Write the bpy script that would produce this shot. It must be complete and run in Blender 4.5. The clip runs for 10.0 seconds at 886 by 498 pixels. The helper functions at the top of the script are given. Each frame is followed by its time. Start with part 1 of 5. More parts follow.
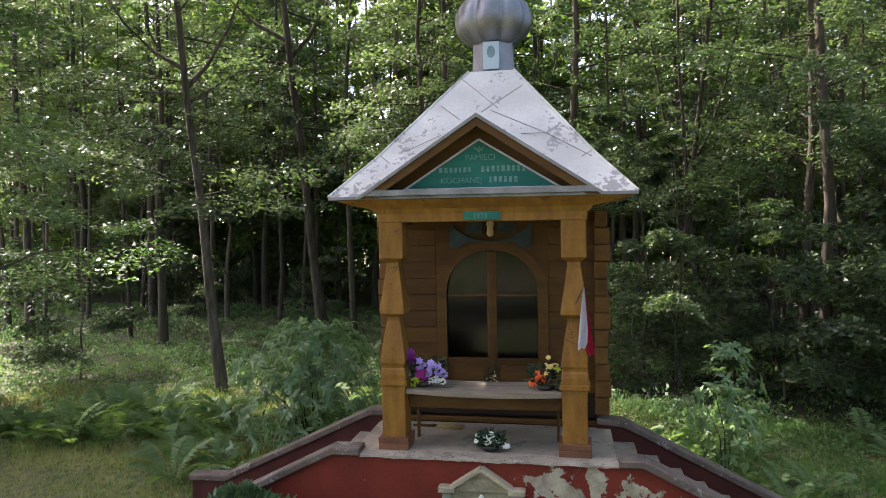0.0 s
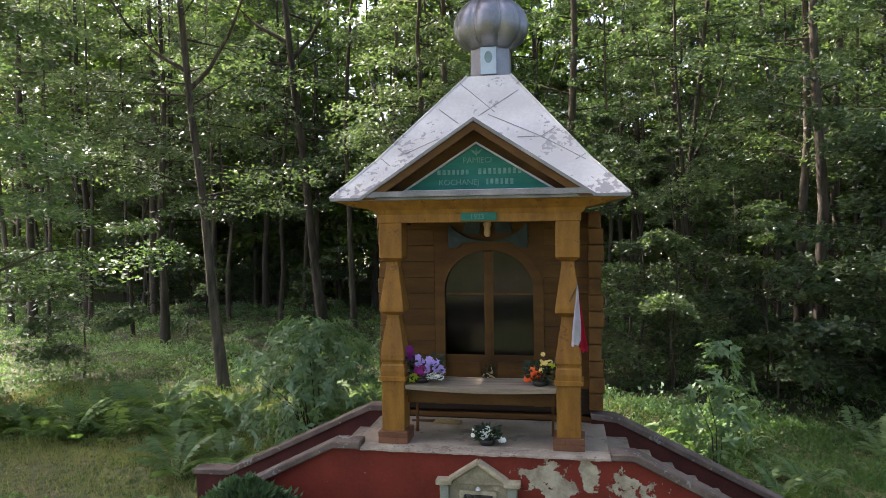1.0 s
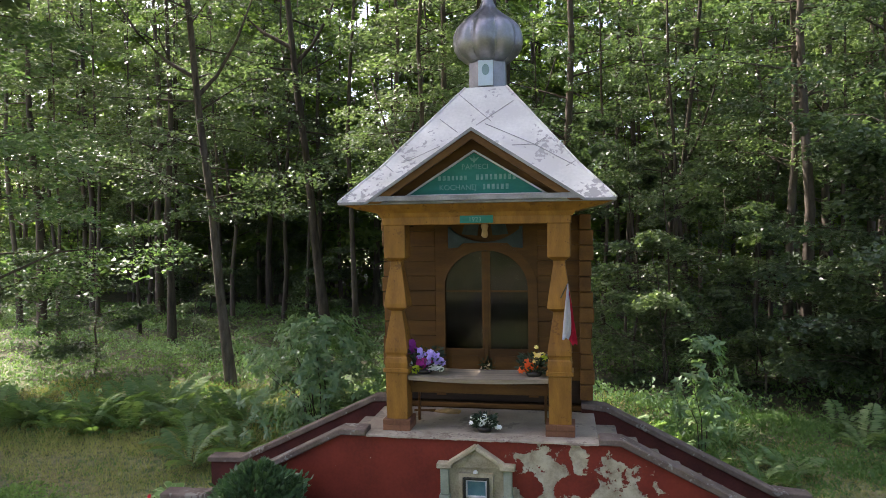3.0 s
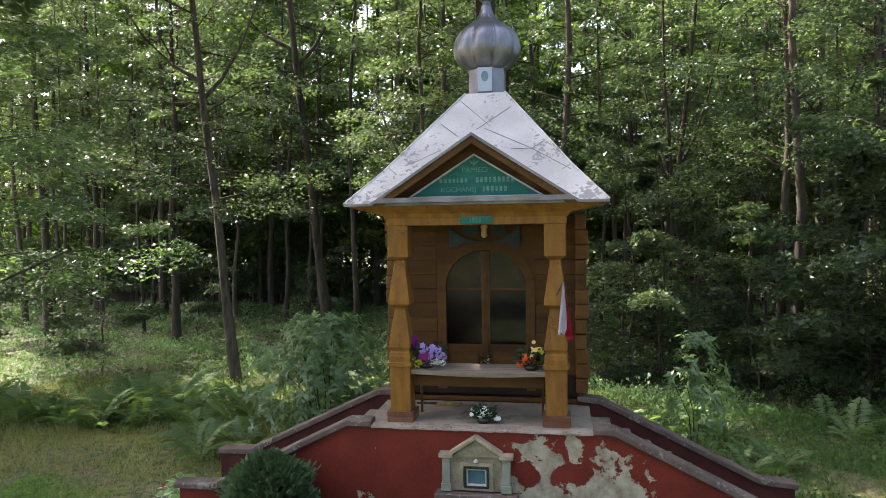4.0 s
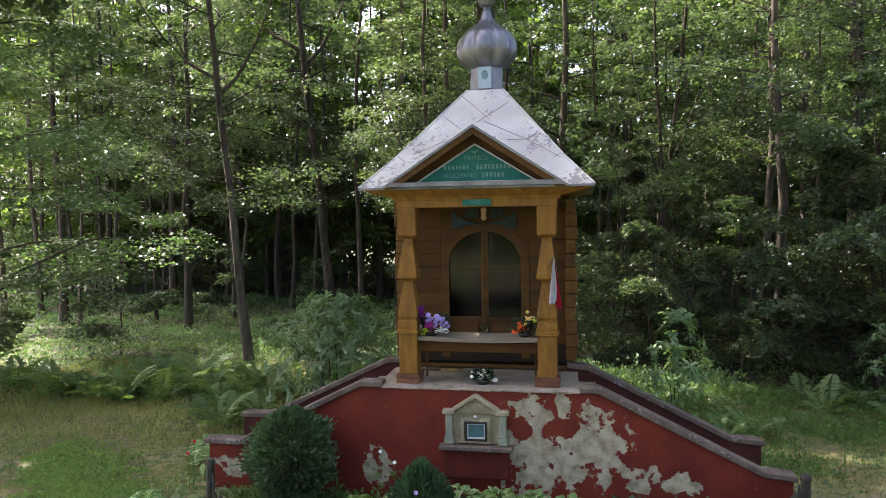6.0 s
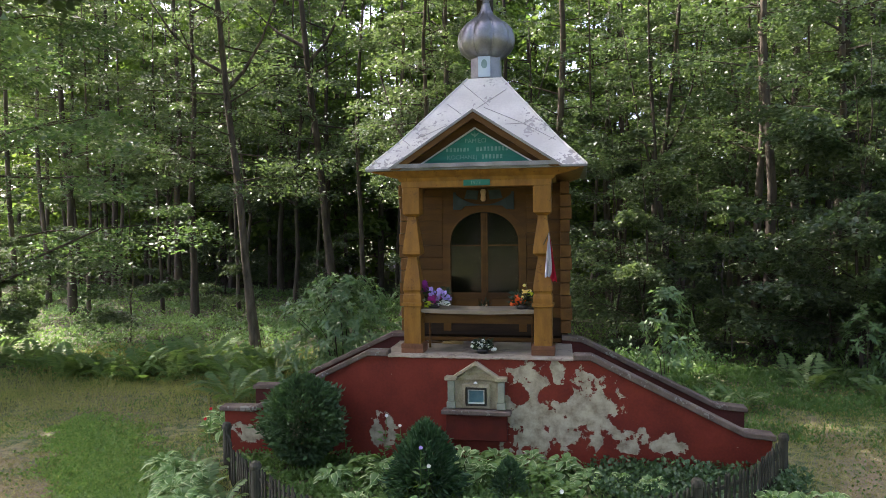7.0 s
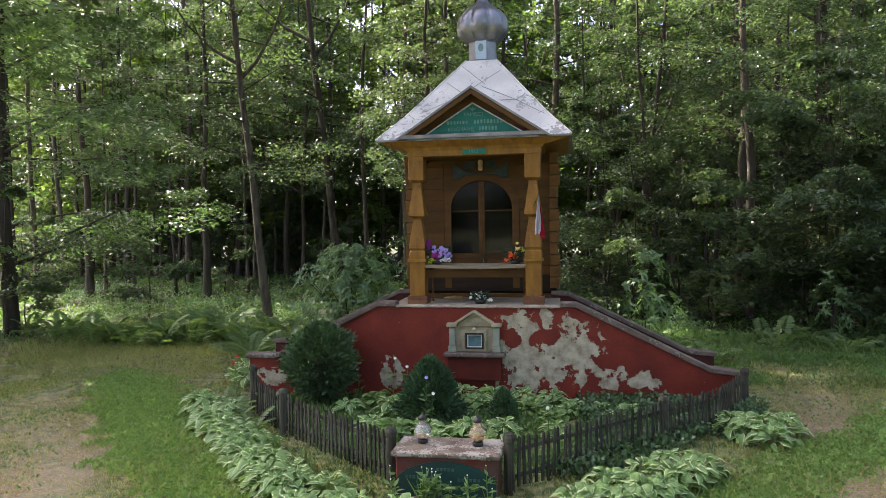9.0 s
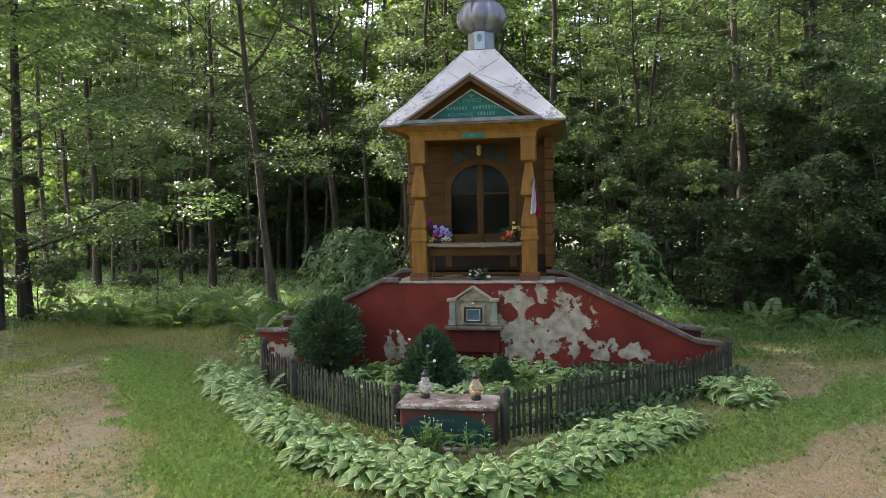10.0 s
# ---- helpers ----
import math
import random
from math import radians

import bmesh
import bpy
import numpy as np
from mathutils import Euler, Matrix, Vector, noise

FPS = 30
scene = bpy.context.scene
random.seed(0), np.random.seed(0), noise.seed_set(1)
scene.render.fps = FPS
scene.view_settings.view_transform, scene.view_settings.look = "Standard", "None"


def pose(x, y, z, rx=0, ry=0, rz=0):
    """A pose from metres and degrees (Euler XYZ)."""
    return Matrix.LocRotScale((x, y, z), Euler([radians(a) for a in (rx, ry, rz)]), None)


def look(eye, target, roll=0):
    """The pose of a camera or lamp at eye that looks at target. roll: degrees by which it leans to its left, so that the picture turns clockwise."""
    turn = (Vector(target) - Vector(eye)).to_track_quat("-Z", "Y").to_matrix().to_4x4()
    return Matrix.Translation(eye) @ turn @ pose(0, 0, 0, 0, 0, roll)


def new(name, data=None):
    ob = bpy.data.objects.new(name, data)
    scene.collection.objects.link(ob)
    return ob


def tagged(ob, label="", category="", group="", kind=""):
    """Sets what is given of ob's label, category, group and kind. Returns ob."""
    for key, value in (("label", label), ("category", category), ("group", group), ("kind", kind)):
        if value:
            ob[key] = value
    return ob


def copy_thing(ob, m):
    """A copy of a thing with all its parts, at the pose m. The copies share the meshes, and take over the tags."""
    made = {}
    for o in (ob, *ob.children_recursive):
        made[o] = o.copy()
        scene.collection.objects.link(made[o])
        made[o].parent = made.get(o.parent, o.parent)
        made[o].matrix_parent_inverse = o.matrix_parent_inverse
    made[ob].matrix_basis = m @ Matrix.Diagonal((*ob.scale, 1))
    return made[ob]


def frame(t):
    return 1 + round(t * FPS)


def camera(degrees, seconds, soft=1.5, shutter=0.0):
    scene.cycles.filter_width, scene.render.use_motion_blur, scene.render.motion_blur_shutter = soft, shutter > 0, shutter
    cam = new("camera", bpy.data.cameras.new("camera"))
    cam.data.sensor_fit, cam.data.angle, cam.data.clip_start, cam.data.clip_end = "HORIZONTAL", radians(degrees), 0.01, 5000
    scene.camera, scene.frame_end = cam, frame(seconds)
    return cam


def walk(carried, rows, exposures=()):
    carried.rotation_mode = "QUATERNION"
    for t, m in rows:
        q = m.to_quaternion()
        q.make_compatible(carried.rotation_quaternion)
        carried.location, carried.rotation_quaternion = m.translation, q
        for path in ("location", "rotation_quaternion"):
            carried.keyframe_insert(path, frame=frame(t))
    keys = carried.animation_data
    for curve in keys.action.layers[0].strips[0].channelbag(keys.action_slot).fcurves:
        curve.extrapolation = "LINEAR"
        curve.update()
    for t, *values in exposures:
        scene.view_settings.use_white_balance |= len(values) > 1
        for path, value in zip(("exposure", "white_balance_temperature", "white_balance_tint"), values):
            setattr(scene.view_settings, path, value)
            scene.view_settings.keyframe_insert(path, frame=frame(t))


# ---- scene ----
cam = camera(62.3, 10.0, soft=0.8)
PATH = [
    (0, (1.037, -7.428, 3.938), (0.661, -5.465, 3.862), -0.9),
    (0.5, (1.066, -7.532, 3.938), (0.689, -5.569, 3.863), -0.8),
    (1, (1.101, -7.657, 3.941), (0.725, -5.694, 3.866), -0.8),
    (1.5, (1.143, -7.788, 3.953), (0.766, -5.826, 3.877), -0.8),
    (2, (1.163, -7.938, 3.948), (0.788, -5.975, 3.875), -0.8),
    (2.5, (1.187, -8.08, 3.951), (0.811, -6.117, 3.878), -0.8),
    (4, (1.259, -8.627, 3.976), (0.885, -6.664, 3.901), -0.9),
    (4.5, (1.295, -8.857, 3.975), (0.92, -6.894, 3.899), -0.8),
    (5, (1.33, -9.109, 3.948), (0.955, -7.146, 3.872), -0.7),
    (5.5, (1.373, -9.385, 3.872), (0.998, -7.422, 3.797), -0.7),
    (7, (1.479, -10.347, 3.42), (1.108, -8.383, 3.349), -0.7),
    (7.5, (1.532, -10.678, 3.31), (1.161, -8.714, 3.239), -0.8),
    (8, (1.577, -11.015, 3.159), (1.206, -9.051, 3.088), -0.8),
    (8.5, (1.632, -11.341, 3.013), (1.261, -9.377, 2.942), -0.8),
    (9, (1.692, -11.665, 2.853), (1.321, -9.701, 2.782), -0.9),
    (9.5, (1.749, -12.003, 2.689), (1.377, -10.039, 2.619), -0.8),
    (10, (1.793, -12.31, 2.523), (1.423, -10.346, 2.452), -0.9),
]
EXPOSURE = 2.46
walk(cam, [(t, look(eye, target, roll)) for t, eye, target, roll in PATH], [(0, EXPOSURE, 6450, 22), (10, EXPOSURE, 6450, 22)])

# ---- light ----
SUN_EL, SUN_AZ = 50.0, 67.0      # azimuth from +y towards -x
world = bpy.data.worlds.new("sky")
scene.world = world
world.use_nodes = True
sky = world.node_tree.nodes.new("ShaderNodeTexSky")
sky.sky_type, sky.sun_disc = "NISHITA", False
sky.sun_elevation, sky.sun_rotation = radians(SUN_EL), radians(-SUN_AZ)
sky.air_density, sky.dust_density, sky.ozone_density = 0.6, 4.5, 0.6
bg = world.node_tree.nodes["Background"]
bg.inputs["Strength"].default_value = 0.15
world.node_tree.links.new(sky.outputs[0], bg.inputs[0])
sun = new("sun", bpy.data.lights.new("sun", "SUN"))
sun.data.energy, sun.data.angle, sun.data.color = 3.0, radians(0.5), (1.0, 0.95, 0.85)
sx, sy = -math.sin(radians(SUN_AZ)) * math.cos(radians(SUN_EL)), math.cos(radians(SUN_AZ)) * math.cos(radians(SUN_EL))
sun.matrix_world = look((sx * 60, sy * 60, 60 * math.sin(radians(SUN_EL))), (0, 0, 0))


# ---- materials ----
def surface(name, base, dark=None, rough=0.7, metal=0.0, scale=6.0, fine=60.0, bump=0.15, stretch=(1, 1, 1), mix=0.5, spread=0.0):
    """Paint, wood or stone: two colours mixed by coarse and fine noise, with fine relief. spread: lightness varied from object to object."""
    m = bpy.data.materials.new(name)
    m.use_nodes = True
    n, l = m.node_tree.nodes, m.node_tree.links
    p = n["Principled BSDF"]
    co = n.new("ShaderNodeTexCoord")
    mp = n.new("ShaderNodeMapping")
    mp.inputs["Scale"].default_value = stretch
    l.new(co.outputs["Object"], mp.inputs[0])
    a, b = n.new("ShaderNodeTexNoise"), n.new("ShaderNodeTexNoise")
    a.inputs["Scale"].default_value, b.inputs["Scale"].default_value = scale, fine
    a.inputs["Detail"].default_value, b.inputs["Detail"].default_value = 6, 4
    for t in (a, b):
        l.new(mp.outputs[0], t.inputs["Vector"])
    add = n.new("ShaderNodeMath")
    add.operation = "MULTIPLY_ADD"
    add.inputs[1].default_value, add.inputs[2].default_value = 0.4, 0.0
    l.new(b.outputs[0], add.inputs[0])
    l.new(a.outputs[0], add.inputs[2])
    ramp = n.new("ShaderNodeMapRange")
    ramp.inputs[1].default_value, ramp.inputs[2].default_value = 0.7 - mix * 0.45, 0.7 + (1 - mix) * 0.45
    l.new(add.outputs[0], ramp.inputs[0])
    cm = n.new("ShaderNodeMix")
    cm.data_type = "RGBA"
    d = dark or tuple(c * 0.55 for c in base)
    cm.inputs[6].default_value, cm.inputs[7].default_value = (*d, 1), (*base, 1)
    l.new(ramp.outputs[0], cm.inputs[0])
    out = cm.outputs[2]
    if spread:
        oi, hs, mr = n.new("ShaderNodeObjectInfo"), n.new("ShaderNodeHueSaturation"), n.new("ShaderNodeMapRange")
        mr.inputs[3].default_value, mr.inputs[4].default_value = 1 - spread, 1 + spread
        l.new(oi.outputs["Random"], mr.inputs[0])
        l.new(mr.outputs[0], hs.inputs["Value"])
        l.new(out, hs.inputs["Color"])
        out = hs.outputs[0]
    l.new(out, p.inputs["Base Color"])
    p.inputs["Roughness"].default_value, p.inputs["Metallic"].default_value = rough, metal
    p.inputs["Specular IOR Level"].default_value = 0.5 if rough < 0.5 else 0.2
    bp = n.new("ShaderNodeBump")
    bp.inputs["Strength"].default_value, bp.inputs["Distance"].default_value = bump, 0.02
    l.new(add.outputs[0], bp.inputs["Height"])
    l.new(bp.outputs[0], p.inputs["Normal"])
    return m


def foliage(name, base, other, rough=0.5, through_light=0.35, gloss=0.3, glow=(1.15, 1.25, 0.6)):
    """Leaves: the colour varies from leaf to leaf and from plant to plant, and light comes through the blade."""
    m = bpy.data.materials.new(name)
    m.use_nodes = True
    n, l = m.node_tree.nodes, m.node_tree.links
    p, outp = n["Principled BSDF"], n["Material Output"]
    g, oi, cm = n.new("ShaderNodeNewGeometry"), n.new("ShaderNodeObjectInfo"), n.new("ShaderNodeMix")
    cm.data_type = "RGBA"
    add = n.new("ShaderNodeMath")
    add.operation = "MULTIPLY_ADD"
    add.inputs[1].default_value = 0.45
    sc = n.new("ShaderNodeMath")
    sc.operation = "MULTIPLY"
    sc.inputs[1].default_value = 0.55
    l.new(g.outputs["Random Per Island"], sc.inputs[0])
    l.new(oi.outputs["Random"], add.inputs[0])
    l.new(sc.outputs[0], add.inputs[2])
    l.new(add.outputs[0], cm.inputs[0])
    cm.inputs[6].default_value, cm.inputs[7].default_value = (*base, 1), (*other, 1)
    l.new(cm.outputs[2], p.inputs["Base Color"])
    p.inputs["Roughness"].default_value = rough
    p.inputs["Specular IOR Level"].default_value = gloss
    tr = n.new("ShaderNodeBsdfTranslucent")
    tm = n.new("ShaderNodeMix")
    tm.data_type, tm.blend_type = "RGBA", "MULTIPLY"
    tm.inputs[0].default_value = 1.0
    tm.inputs[7].default_value = (*[2.2 * c for c in glow], 1)
    l.new(cm.outputs[2], tm.inputs[6])
    l.new(tm.outputs[2], tr.inputs["Color"])
    ms = n.new("ShaderNodeMixShader")
    ms.inputs[0].default_value = through_light
    l.new(p.outputs[0], ms.inputs[1])
    l.new(tr.outputs[0], ms.inputs[2])
    l.new(ms.outputs[0], outp.inputs["Surface"])
    return m


OCHRE = surface("ochre_paint", (0.31, 0.152, 0.026), (0.185, 0.086, 0.018), 0.5, scale=3, fine=40, bump=0.12, stretch=(3, 3, 0.6), mix=0.35, spread=0.08)
BROWN = surface("brown_stain", (0.118, 0.057, 0.013), (0.066, 0.031, 0.009), 0.55, scale=3, fine=40, bump=0.2, stretch=(0.5, 3, 3), spread=0.15)
LOGEND = surface("log_stain", (0.165, 0.080, 0.020), (0.085, 0.040, 0.012), 0.6, scale=5, fine=50, bump=0.3, spread=0.2)
CONCRETE = surface("worn_concrete", (0.32, 0.275, 0.205), (0.21, 0.175, 0.13), 0.85, scale=3, fine=45, bump=0.3)
EDGE = surface("chipped_edge", (0.38, 0.335, 0.26), (0.22, 0.18, 0.135), 0.9, scale=6, fine=40, bump=0.6)
CAP = surface("weathered_cap", (0.18, 0.142, 0.115), (0.085, 0.064, 0.052), 0.85, scale=4, fine=50, bump=0.35)
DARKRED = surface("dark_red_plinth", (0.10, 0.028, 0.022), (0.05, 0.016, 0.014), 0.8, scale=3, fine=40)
ROOF = surface("painted_sheet", (0.76, 0.735, 0.67), (0.56, 0.54, 0.49), 0.5, metal=0.0, scale=2, fine=30, bump=0.05, mix=0.25)
def flaking(m, colour, big=2.6, small=16.0, start=0.585, eaves=None):
    """Flakes and stains where a coarse and a fine noise meet."""
    n, l = m.node_tree.nodes, m.node_tree.links
    p = n["Principled BSDF"]
    base = p.inputs["Base Color"].links[0].from_socket
    co = n.new("ShaderNodeTexCoord")
    a, b = n.new("ShaderNodeTexNoise"), n.new("ShaderNodeTexNoise")
    a.inputs["Scale"].default_value, b.inputs["Scale"].default_value, b.inputs["Detail"].default_value = big, small, 8
    l.new(co.outputs["Object"], a.inputs["Vector"])
    l.new(co.outputs["Object"], b.inputs["Vector"])
    av = n.new("ShaderNodeMath")
    av.operation = "MULTIPLY_ADD"
    av.inputs[1].default_value = 0.55
    half = n.new("ShaderNodeMath")
    half.operation, half.inputs[1].default_value = "MULTIPLY", 0.5
    l.new(b.outputs[0], half.inputs[0])
    l.new(a.outputs[0], av.inputs[0])
    l.new(half.outputs[0], av.inputs[2])
    mr = n.new("ShaderNodeMapRange")
    mr.inputs[1].default_value, mr.inputs[2].default_value = start, start + 0.03
    out = av.outputs[0]
    if eaves:
        sep, fall, add = n.new("ShaderNodeSeparateXYZ"), n.new("ShaderNodeMapRange"), n.new("ShaderNodeMath")
        l.new(co.outputs["Object"], sep.inputs[0])
        l.new(sep.outputs[2], fall.inputs[0])
        fall.inputs[1].default_value, fall.inputs[2].default_value, fall.inputs[3].default_value, fall.inputs[4].default_value = eaves[0], eaves[1], 0.055, -0.03
        l.new(out, add.inputs[0])
        l.new(fall.outputs[0], add.inputs[1])
        out = add.outputs[0]
    l.new(out, mr.inputs[0])
    mx = n.new("ShaderNodeMix")
    mx.data_type = "RGBA"
    l.new(mr.outputs[0], mx.inputs[0])
    l.new(base, mx.inputs[6])
    mx.inputs[7].default_value = (*colour, 1)
    l.new(mx.outputs[2], p.inputs["Base Color"])
    return m


flaking(ROOF, (0.36, 0.34, 0.32), 3.2, 20.0, start=0.60, eaves=(4.2, 5.1))
flaking(EDGE, (0.20, 0.16, 0.125), 4.0, 26.0, 0.60)
flaking(CAP, (0.23, 0.22, 0.19), 3.0, 22.0, 0.60)
flaking(CONCRETE, (0.19, 0.165, 0.125), 2.2, 14.0, 0.60)
flaking(OCHRE, (0.15, 0.07, 0.018), 5.0, 30.0, 0.615)
ZINC = surface("zinc_sheet", (0.29, 0.29, 0.30), (0.17, 0.17, 0.18), 0.40, metal=0.75, scale=3, fine=40, bump=0.06)
GREEN = surface("green_paint", (0.025, 0.19, 0.145), (0.015, 0.13, 0.10), 0.6, scale=4, fine=40, stretch=(1, 1, 4))
WHITE = surface("white_paint", (0.62, 0.63, 0.60), (0.42, 0.43, 0.42), 0.6, scale=8, fine=60, bump=0.1)
GREYWOOD = surface("weathered_wood", (0.082, 0.078, 0.058), (0.030, 0.031, 0.022), 0.85, scale=6, fine=60, bump=0.4, stretch=(4, 4, 0.5), spread=0.35)
BARK = surface("bark", (0.12, 0.10, 0.076), (0.042, 0.035, 0.027), 0.9, scale=2.5, fine=22, bump=0.8, stretch=(3, 3, 0.6), spread=0.3)
BEECH = foliage("beech_leaf", (0.028, 0.055, 0.030), (0.108, 0.146, 0.070), 0.36, 0.33, 0.55, (1.15, 1.25, 0.62))
BEECH_FAR = foliage("far_leaf", (0.040, 0.080, 0.026), (0.120, 0.165, 0.050), 0.5, 0.45)
SHRUB = foliage("shrub_leaf", (0.075, 0.150, 0.064), (0.200, 0.285, 0.140), 0.40, 0.25, 0.5)
FERN = foliage("fern_leaf", (0.090, 0.160, 0.055), (0.185, 0.255, 0.105), 0.5, 0.25, 0.35)
YEW = foliage("clipped_leaf", (0.022, 0.058, 0.026), (0.095, 0.165, 0.070), 0.45, 0.12, 0.4)
GRASS = foliage("grass_blade", (0.125, 0.175, 0.055), (0.33, 0.29, 0.13), 0.65, 0.25, 0.2)
CONIFER = foliage("conifer_leaf", (0.030, 0.080, 0.036), (0.10, 0.175, 0.085), 0.5, 0.12)
WEED = foliage("weed_leaf", (0.062, 0.130, 0.040), (0.135, 0.205, 0.078), 0.6, 0.28, 0.25)


# ---- building blocks ----
def link_mesh(name, me, material, parent=None, label=""):
    me.materials.append(material)
    ob = new(name, me)
    if parent is not None:
        ob.parent = parent
    if label:
        ob["label"] = label
    return ob


def part(name, bm, material, parent=None, label="", smooth=False):
    me = bpy.data.meshes.new(name)
    bmesh.ops.recalc_face_normals(bm, faces=bm.faces)
    if smooth:
        for f in bm.faces:
            f.smooth = True
    bm.to_mesh(me)
    bm.free()
    return link_mesh(name, me, material, parent, label)


def thing(name, label, category, m=None, group="", kind=""):
    ob = new(name)
    if m is not None:
        ob.matrix_world = m
    ob.empty_display_size = 0.1
    return tagged(ob, label, category, group, kind)


def sk(x, y):
    """The shrine's plan is a little out of square."""
    return x - 0.025 * y


def box(x0, x1, y0, y1, z0, z1, bevel=0.006, skew=False, bm=None):
    bm2 = bmesh.new()
    v = [bm2.verts.new((sk(x, y) if skew else x, y, z)) for x in (x0, x1) for y in (y0, y1) for z in (z0, z1)]
    for q in ((0, 1, 3, 2), (4, 6, 7, 5), (0, 4, 5, 1), (2, 3, 7, 6), (0, 2, 6, 4), (1, 5, 7, 3)):
        bm2.faces.new([v[i] for i in q])
    bmesh.ops.recalc_face_normals(bm2, faces=bm2.faces)
    if bevel:
        bmesh.ops.bevel(bm2, geom=bm2.edges[:], offset=bevel, segments=1, affect="EDGES")
    if bm is None:
        return bm2
    me = bpy.data.meshes.new("tmp")
    bm2.to_mesh(me)
    bm2.free()
    bm.from_mesh(me)
    bpy.data.meshes.remove(me)
    return bm


def prism(outline, y0, y1, bevel=0.0, skew=True):
    """An outline in x and z, pulled from y0 to y1."""
    bm = bmesh.new()
    a = [bm.verts.new((sk(x, y0) if skew else x, y0, z)) for x, z in outline]
    b = [bm.verts.new((sk(x, y1) if skew else x, y1, z)) for x, z in outline]
    n = len(outline)
    bm.faces.new(a)
    bm.faces.new(b[::-1])
    for i in range(n):
        bm.faces.new((a[i], b[i], b[(i + 1) % n], a[(i + 1) % n]))
    bmesh.ops.recalc_face_normals(bm, faces=bm.faces)
    if bevel:
        bmesh.ops.bevel(bm, geom=bm.edges[:], offset=bevel, segments=1, affect="EDGES")
    return bm


def lathe(profile, sides=16, turn=0.0, centre=(0, 0)):
    """Rings of (radius, z)."""
    bm = bmesh.new()
    rings = []
    for r, z in profile:
        rings.append([bm.verts.new((centre[0] + r * math.cos(turn + 2 * math.pi * i / sides), centre[1] + r * math.sin(turn + 2 * math.pi * i / sides), z)) for i in range(sides)])
    for a, b in zip(rings, rings[1:]):
        for i in range(sides):
            bm.faces.new((a[i], a[(i + 1) % sides], b[(i + 1) % sides], b[i]))
    bm.faces.new(rings[0][::-1])
    bm.faces.new(rings[-1])
    return bm


def tube(points, radii, sides=7, bm=None):
    """A tapered limb along points."""
    bm = bm or bmesh.new()
    rings = []
    for i, (p, r) in enumerate(zip(points, radii)):
        d = (Vector(points[min(i + 1, len(points) - 1)]) - Vector(points[max(i - 1, 0)])).normalized()
        u = d.orthogonal().normalized()
        w = d.cross(u)
        rings.append([bm.verts.new(Vector(p) + r * (math.cos(2 * math.pi * k / sides) * u + math.sin(2 * math.pi * k / sides) * w)) for k in range(sides)])
    for a, b in zip(rings, rings[1:]):
        for k in range(sides):
            f = bm.faces.new((a[k], a[(k + 1) % sides], b[(k + 1) % sides], b[k]))
            f.smooth = True
    bm.faces.new(rings[-1])
    return bm


def leaf_mesh(name, places, along, normal, length, width, fold=0.0):
    """Many pointed leaves in one mesh: base, two shoulders and a tip each."""
    n = len(places)
    along = along / np.linalg.norm(along, axis=1, keepdims=True)
    side = np.cross(normal, along)
    side /= np.linalg.norm(side, axis=1, keepdims=True) + 1e-9
    up = np.cross(along, side)
    L, W = np.broadcast_to(length, n)[:, None], np.broadcast_to(width, n)[:, None]
    v = np.empty((n, 4, 3))
    v[:, 0] = places
    v[:, 1] = places + along * L * 0.45 + side * W / 2 + up * W * fold
    v[:, 2] = places + along * L - up * L * 0.12
    v[:, 3] = places + along * L * 0.45 - side * W / 2 + up * W * fold
    return quad_mesh(name, v.reshape(-1, 3))


def sliver_mesh(name, places, along, normal, length, width):
    """Many small leaves of one triangle each, for foliage that stays far off."""
    n = len(places)
    along = along / np.linalg.norm(along, axis=1, keepdims=True)
    side = np.cross(normal, along)
    side /= np.linalg.norm(side, axis=1, keepdims=True) + 1e-9
    L, W = np.broadcast_to(length, n)[:, None], np.broadcast_to(width, n)[:, None]
    v = np.empty((n, 3, 3))
    v[:, 0] = places + side * W * 0.35
    v[:, 1] = places + along * L
    v[:, 2] = places + along * L * 0.4 - side * W * 0.75
    return quad_mesh(name, v.reshape(-1, 3), 3)


def quad_mesh(name, v, k=4):
    n = len(v) // k
    me = bpy.data.meshes.new(name)
    me.vertices.add(k * n)
    me.vertices.foreach_set("co", np.ascontiguousarray(v, dtype=np.float32).ravel())
    me.loops.add(k * n)
    me.loops.foreach_set("vertex_index", np.arange(k * n, dtype=np.int32))
    me.polygons.add(n)
    me.polygons.foreach_set("loop_start", np.arange(0, k * n, k, dtype=np.int32))
    me.update(calc_edges=True)
    return me


rng = np.random.default_rng(7)


def unit(n):
    v = rng.normal(size=(n, 3))
    return v / np.linalg.norm(v, axis=1, keepdims=True)


